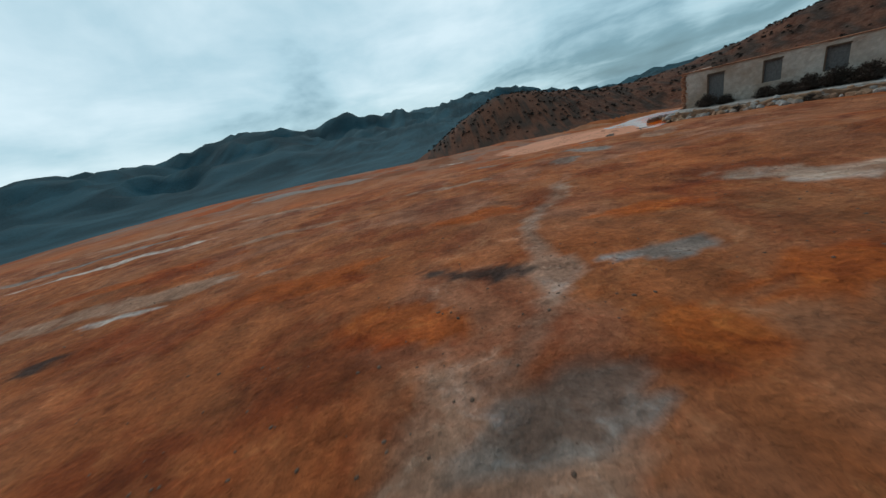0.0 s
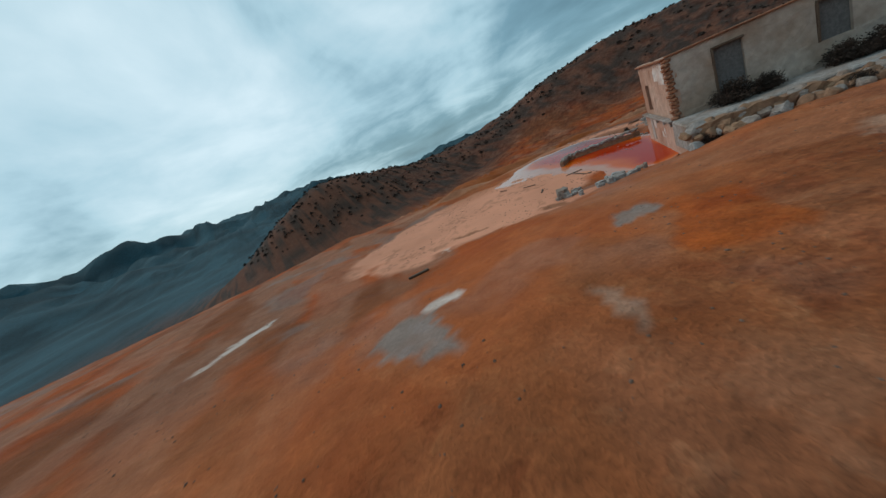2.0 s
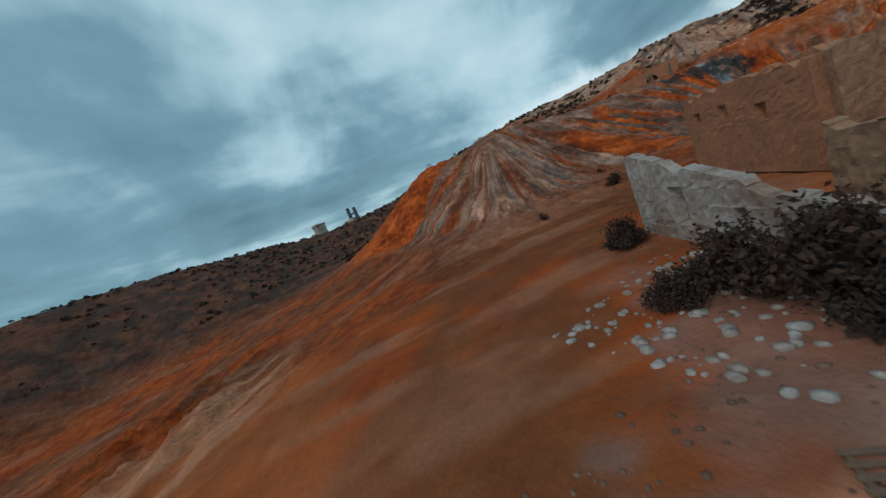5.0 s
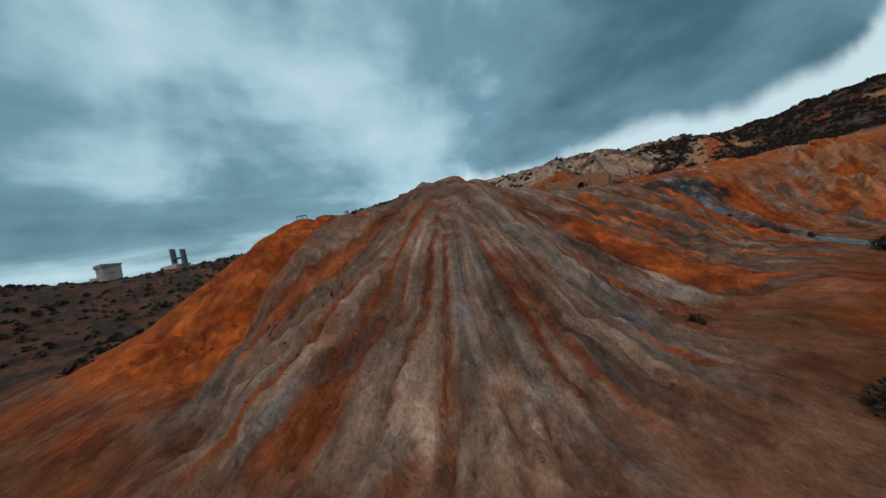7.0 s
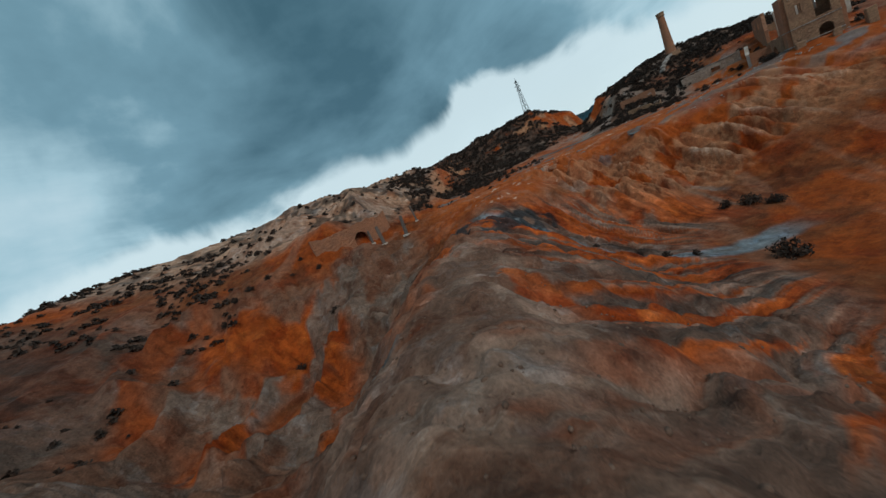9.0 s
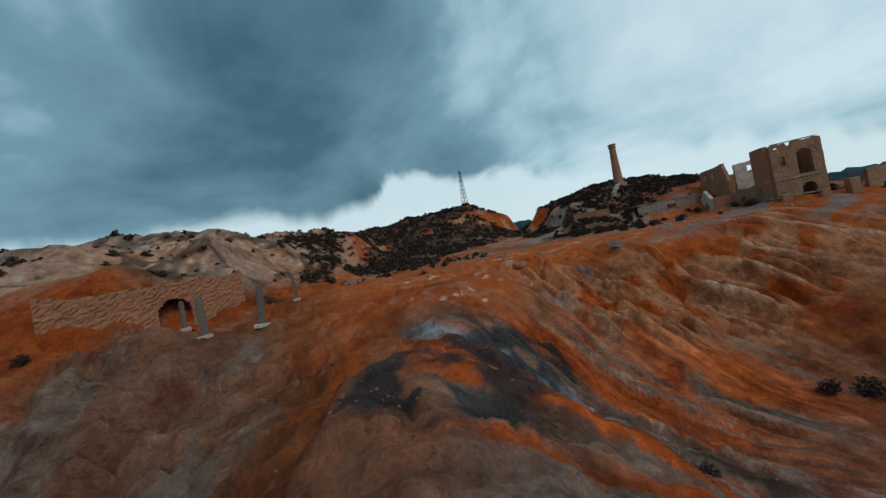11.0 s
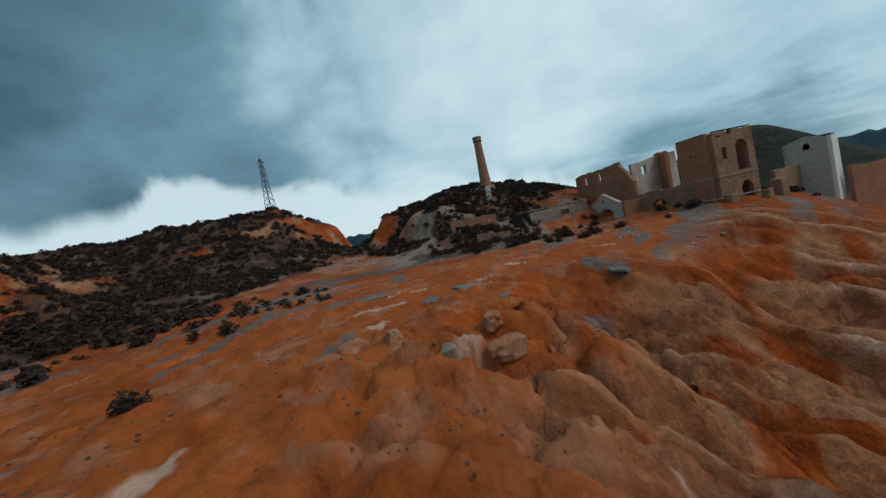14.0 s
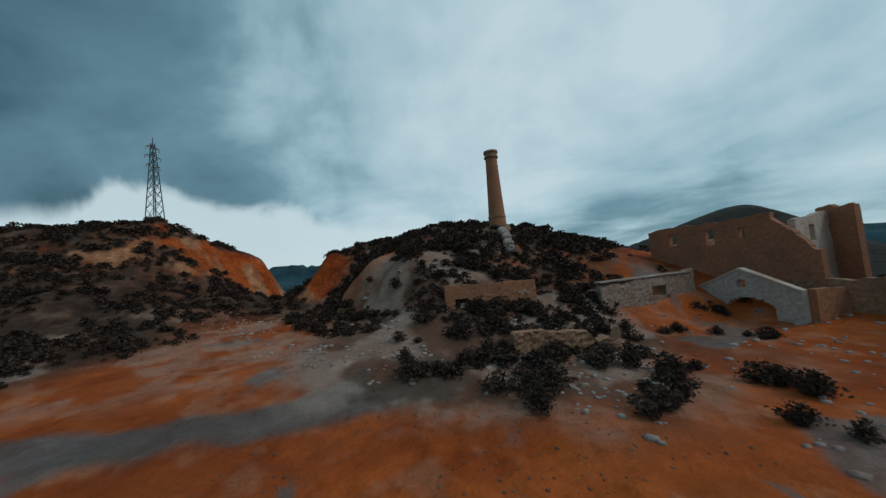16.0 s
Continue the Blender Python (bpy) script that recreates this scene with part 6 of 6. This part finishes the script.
def build_plateau_rocks():
    b = tagged(link_mesh("square_boulder", box((0, 0, 0), (0.85, 0.75, 1.15), bevel=0.07, jag=0.13), ROCK), "upright squared pale boulder on the orange plateau", "rock")
    b.matrix_basis = pose(70.8, -46, land_at(70.8, -46) + 0.42, 0, 6, 40)
    for x, y, sx, sy, a in ((61.2, -55.8, 2.6, 2.1, 30), (57.9, -54.7, 3.0, 2.0, -10), (64.0, -60.4, 2.6, 0.9, -25), (60.8, -49.5, 1.1, 0.7, 20), (69.6, -46.6, 1.4, 0.7, 75), (53.0, -44.0, 2.4, 1.3, 20)):
        s = tagged(link_mesh("rock_slab", rock_mesh((sx, sy, 0.3), 3, 0.3, int(x * 3)), SLATE), "flat blue-grey rock slab sunk in orange earth", "rock", "slabs on the plateau")
        s.matrix_basis = pose(x, y, land_at(x, y) - 0.09, rng_tilt(x), rng_tilt(y), a)
    for x, y, sx, sy, sz, a in ((72.4, -50.4, 2.2, 1.1, 0.9, 30), (70.9, -49.3, 1.1, 0.7, 0.8, 60), (69.2, -44.3, 1.8, 0.9, 0.8, -20), (67.8, -45.8, 1.2, 0.8, 0.7, 45), (66.6, -43.2, 1.4, 0.9, 0.8, 70)):
        s = tagged(link_mesh("earth_block", rock_mesh((sx, sy, sz), 4, 0.5, int(x * 5)), CRUSTED, smooth=True), "pale-crusted block of orange earth at the cracked lip", "rock", "blocks at the cracked lip")
        s.matrix_basis = pose(x, y, land_at(x, y) - sz * 0.18, rng_tilt(x), rng_tilt(y), a)


def rng_tilt(k):
    return math.sin(k * 12.9) * 5


build_plateau_rocks()


# ---- scrub ----
BUSHES = [bush_data(s) for s in (1, 2, 3)]
DENSE_BUSH = bush_data(9, leaves=3600, twigs=90, leaf=0.028)


def put_bush(x, y, size, label="round dark dry scrub bush on bare slope", group="bushes on the slopes", tall=1.0, name="bush", sink=0.05):
    b = new(name, BUSHES[int(abs(x * 13 + y * 7)) % 3])
    b.matrix_basis = pose(x, y, land_at(x, y) - sink * size, 0, 0, (x * 37 + y * 91) % 360) @ Matrix.Diagonal((size, size, size * tall, 1))
    return tagged(b, label, "bush", group)


for x, y, s in ((77, 22.5, 1.5), (72.7, 36.9, 1.2), (71, 27.6, 2.0), (111.8, -26, 1.6), (113, -51, 1.7), (111.6, -50, 1.5), (129, -33, 1.6), (127, -34.5, 1.5), (124, -36, 1.3), (131, -31, 1.5), (121, -38, 1.2), (118.5, -23, 1.5), (66.4, -6.8, 2.7), (58, -18.7, 2.2), (59.6, -20.2, 1.7), (56.8, -16.8, 1.8),
                (60.5, -1.5, 2.4), (75, -13.2, 1.0), (73, -12.2, 1.1), (71, -11, 1.0), (78, -15.5, 0.8), (79.4, -57.6, 1.7), (72.8, -67.2, 1.6), (74.6, -69.4, 1.2), (116, -38, 1.3), (119.5, -40.5, 1.1), (106, -40.3, 1.5), (100.2, -46.6, 1.2), (62, 22, 1.4), (64, 10, 1.8)):
    put_bush(x, y, s)
for k, a, s, t in ((2.6, -1.2, 2.2, 0.9), (4.2, -1.0, 1.8, 0.8), (7.4, -1.1, 2.0, 0.8), (8.8, -1.3, 2.2, 0.8), (10.4, -1.2, 2.4, 0.9), (12.2, -1.2, 2.6, 0.95), (14.0, -1.4, 2.6, 0.9), (0.4, -4.1, 1.2, 0.8), (6.0, -4.6, 1.3, 0.7), (11.0, -4.8, 1.6, 0.6)):
    q = uv(a, k)
    b = put_bush(q[0], q[1], s, "dark leafless bush growing against the terrace", "bushes on the terrace", t)
    b.data = DENSE_BUSH
    if a > -3.3:
        b.location.z = 2.15
for x, y, s in ((48.4, 49.2, 3.6), (50.8, 48.6, 3.0), (47.2, 50.4, 2.2), (57.6, 44.6, 2.4), (52.0, 50.0, 1.8)):
    put_bush(x, y, s, "large dense dark bush filling a ruined corner", "bushes at the annex", 1.05).data = DENSE_BUSH
put_bush(42.6, 52.6, 0.9, "spiky dark tussock in the red water", "tussocks", 0.8, "tussock", -0.2)


def scatter(region, count, seed, lo, hi, keep):
    rng = np.random.RandomState(seed)
    x = rng.uniform(region[0], region[1], count * 3)
    y = rng.uniform(region[2], region[3], count * 3)
    ok = keep(x, y)
    x, y = x[ok][:count], y[ok][:count]
    return x, y, rng.uniform(lo, hi, len(x)) * rng.uniform(0.6, 1.2, len(x)), rng.uniform(0, 6.283, len(x))


def clump_stuff(name, spots, label, mat, src, sink=0.08, squash=0.8):
    """Many clumps of one kind that nobody could count, as one mesh."""
    vs = np.array([v.co[:] for v in src.verts])
    fs = [[v.index for v in f.verts] for f in src.faces]
    n4 = len(vs)
    x, y, s, a = [np.concatenate(k) for k in zip(*spots)]
    z = land(x, y)
    ca, sa = np.cos(a)[:, None], np.sin(a)[:, None]
    X = (vs[None, :, 0] * ca - vs[None, :, 1] * sa) * s[:, None] + x[:, None]
    Y = (vs[None, :, 0] * sa + vs[None, :, 1] * ca) * s[:, None] + y[:, None]
    Z = vs[None, :, 2] * s[:, None] * squash + (z - sink * s)[:, None]
    co = np.stack([X, Y, Z], 2).reshape(-1, 3)
    sizes = {len(f) for f in fs}
    me = bpy.data.meshes.new(name)
    F = np.array([f if len(f) == 4 else f + [f[-1]] for f in fs]) if sizes == {4} else np.array([f[:3] for f in fs])
    k = F.shape[1]
    idx = (F[None] + (np.arange(len(x)) * n4)[:, None, None]).reshape(-1, k).astype(np.int32)
    me.vertices.add(len(co)); me.vertices.foreach_set("co", co.astype(np.float32).ravel())
    me.loops.add(idx.size); me.loops.foreach_set("vertex_index", idx.ravel())
    me.polygons.add(len(idx)); me.polygons.foreach_set("loop_start", np.arange(0, idx.size, k, dtype=np.int32))
    me.update(calc_edges=True)
    me.materials.append(mat)
    return tagged(new(name, me), label, name.replace("_", " "), kind="stuff")


def leafy_clump(seed, leaves, leaf):
    rng = random.Random(seed)
    bm = bmesh.new()
    for i in range(leaves):
        a, e, l = rng.uniform(0, 6.283), rng.uniform(0.0, 1.5), 0.5 * rng.uniform(0.45, 1.05)
        c = Vector((math.cos(a) * math.cos(e) * l, math.sin(a) * math.cos(e) * l, math.sin(e) * l * 1.2))
        d1 = Vector((rng.uniform(-1, 1), rng.uniform(-1, 1), rng.uniform(-1, 1))).normalized() * leaf * rng.uniform(0.6, 1.4)
        d2 = d1.cross(Vector((rng.uniform(-1, 1), rng.uniform(-1, 1), rng.uniform(-1, 1)))).normalized() * leaf * 0.6
        bm.faces.new([bm.verts.new(c + d1), bm.verts.new(c + d2), bm.verts.new(c - d1), bm.verts.new(c - d2)])
    bm.verts.index_update()
    return bm


def steep(x, y):
    e = 1.0
    return np.hypot(land(x + e, y) - land(x - e, y), land(x, y + e) - land(x, y - e)) / (2 * e)


def hill_keep(x, y):
    return (steep(x, y) < 1.0) & (fbm(x / 9, y / 9, 3, 200) > 0.30)


FINE_CLUMP = leafy_clump(6, 64, 0.13)
clump_stuff("hill_scrub", [
    scatter((30, 105, -165, -84), 5000, 1, 0.7, 1.9, lambda x, y: hill_keep(x, y) & (y < np.where(x > 47, -95 + (x - 49) * 0.3, -101))),
    scatter((20, 44, -97, -54), 1000, 3, 0.5, 1.5, lambda x, y: (land(x, y) > 15.4) & (land(x, y) < 25) & (steep(x, y) < 1.15) & (fbm(x / 5, y / 5, 3, 202) > 0.40) & (x < 45 - 0.25 * np.abs(y + 66)) & ((y < -62) | (x < 22))),
    scatter((-20, 31, -112, -64), 2800, 2, 0.7, 1.9, lambda x, y: hill_keep(x, y) & (land(x, y) > 20.2)),
    scatter((60, 112, -112, -62), 200, 4, 0.6, 1.8, lambda x, y: (np.abs((y + 86) + (x - 80) * 0.75) < 7)),
], "dense dark dry scrub covering the stony hills", SCRUB, FINE_CLUMP)
CLUMP = leafy_clump(5, 36, 0.2)
def cliff_foot(x, y):
    """Scrub that gathers in bands below the quarry cliffs."""
    return (fbm(x / 7, y / 7, 3, 205) > 0.50) & (steep(x, y) < 0.9)


clump_stuff("far_scrub", [
    scatter((88, 128, -76, -58), 90, 9, 0.5, 1.3, cliff_foot),
    scatter((70, 100, -104, -74), 320, 10, 0.8, 2.2, cliff_foot),
    scatter((128, 190, -70, -28), 420, 16, 0.7, 2.0, cliff_foot),
    scatter((95, 220, -190, -45), 500, 5, 0.8, 2.2, lambda x, y: land(x, y) > 22.5),
    scatter((130, 300, -60, 190), 2600, 6, 0.7, 2.2, lambda x, y: (fbm(x / 14, y / 14, 3, 201) > 0.42) & (land(x, y) > 1)),
    scatter((-10, 140, 165, 260), 1000, 7, 0.8, 2.0, lambda x, y: land(x, y) > -6),
    scatter((-120, 20, -110, 0), 300, 8, 0.9, 2.4, lambda x, y: land(x, y) > 12.5),
], "dark scrub dotted over the far red hills", SCRUB, CLUMP)


def talus_bushes():
    rng = random.Random(77)
    n = 0
    while n < 135:
        x, y = rng.uniform(26, 50), rng.uniform(-97, -40)
        if not (land_at(x, y) > 14.6 and x < 46 - 0.25 * abs(y + 66) and not (22 < x < 34 and -60 < y < -44 and x > 29)):
            continue
        put_bush(x, y, rng.uniform(0.9, 2.3), "dark dry bush on grey talus below the ruins", "bushes on the talus", rng.uniform(0.7, 0.95))
        n += 1


talus_bushes()

# ---- loose stones ----
def pebble():
    bm = rock_mesh((1, 0.8, 0.55), 1, 0.3, 9)
    bmesh.ops.triangulate(bm, faces=bm.faces)
    bm.verts.index_update()
    return bm


clump_stuff("loose_stones", [
    scatter((-16, 36, 2, 58), 2600, 11, 0.03, 0.085, lambda x, y: (fbm(x / 4, y / 4, 3, 210) > 0.5)),
    scatter((14, 36, 46, 66), 700, 12, 0.04, 0.13, lambda x, y: (land(x, y) < 0.6) & (fbm(x / 3, y / 3, 3, 211) > 0.5)),
    scatter((68, 104, -34, 46), 3600, 13, 0.04, 0.17, lambda x, y: (land(x, y) > 2) & (fbm(x / 3, y / 3, 3, 212) > 0.46)),
    scatter((44, 96, -72, -28), 2600, 14, 0.04, 0.16, lambda x, y: (land(x, y) > 11) & (fbm(x / 3, y / 3, 3, 213) > 0.48)),
    scatter((44, 62, 44, 62), 500, 15, 0.05, 0.2, lambda x, y: land(x, y) > 0.0),
], "scattered small stones on bare earth", EARTH_STONE, pebble(), 0.0, 1.0)
clump_stuff("wall_rubble", [
    scatter((36, 46, 46.5, 52.5), 320, 21, 0.10, 0.42, lambda x, y: np.abs((-0.6 * x + 0.8 * y) - 13.9) < 0.9),
    scatter((44, 55, 46, 53), 260, 22, 0.10, 0.45, lambda x, y: (x + y * 0.6 > 75.5)),
    scatter((36.5, 41.5, 48, 54), 180, 23, 0.10, 0.34, lambda x, y: np.hypot(x - 38.6, y - 50.6) < 1.9),
    scatter((20, 45, -66, -34), 420, 24, 0.12, 0.5, lambda x, y: (np.abs(steep(x, y)) < 1.5) & (fbm(x / 3, y / 3, 3, 214) > 0.52)),
    scatter((34, 46, -100, -58), 420, 25, 0.10, 0.5, lambda x, y: fbm(x / 3, y / 3, 3, 215) > 0.48),
], "tumbled pale masonry rubble", GREY_STONE, pebble(), 0.0, 1.0)
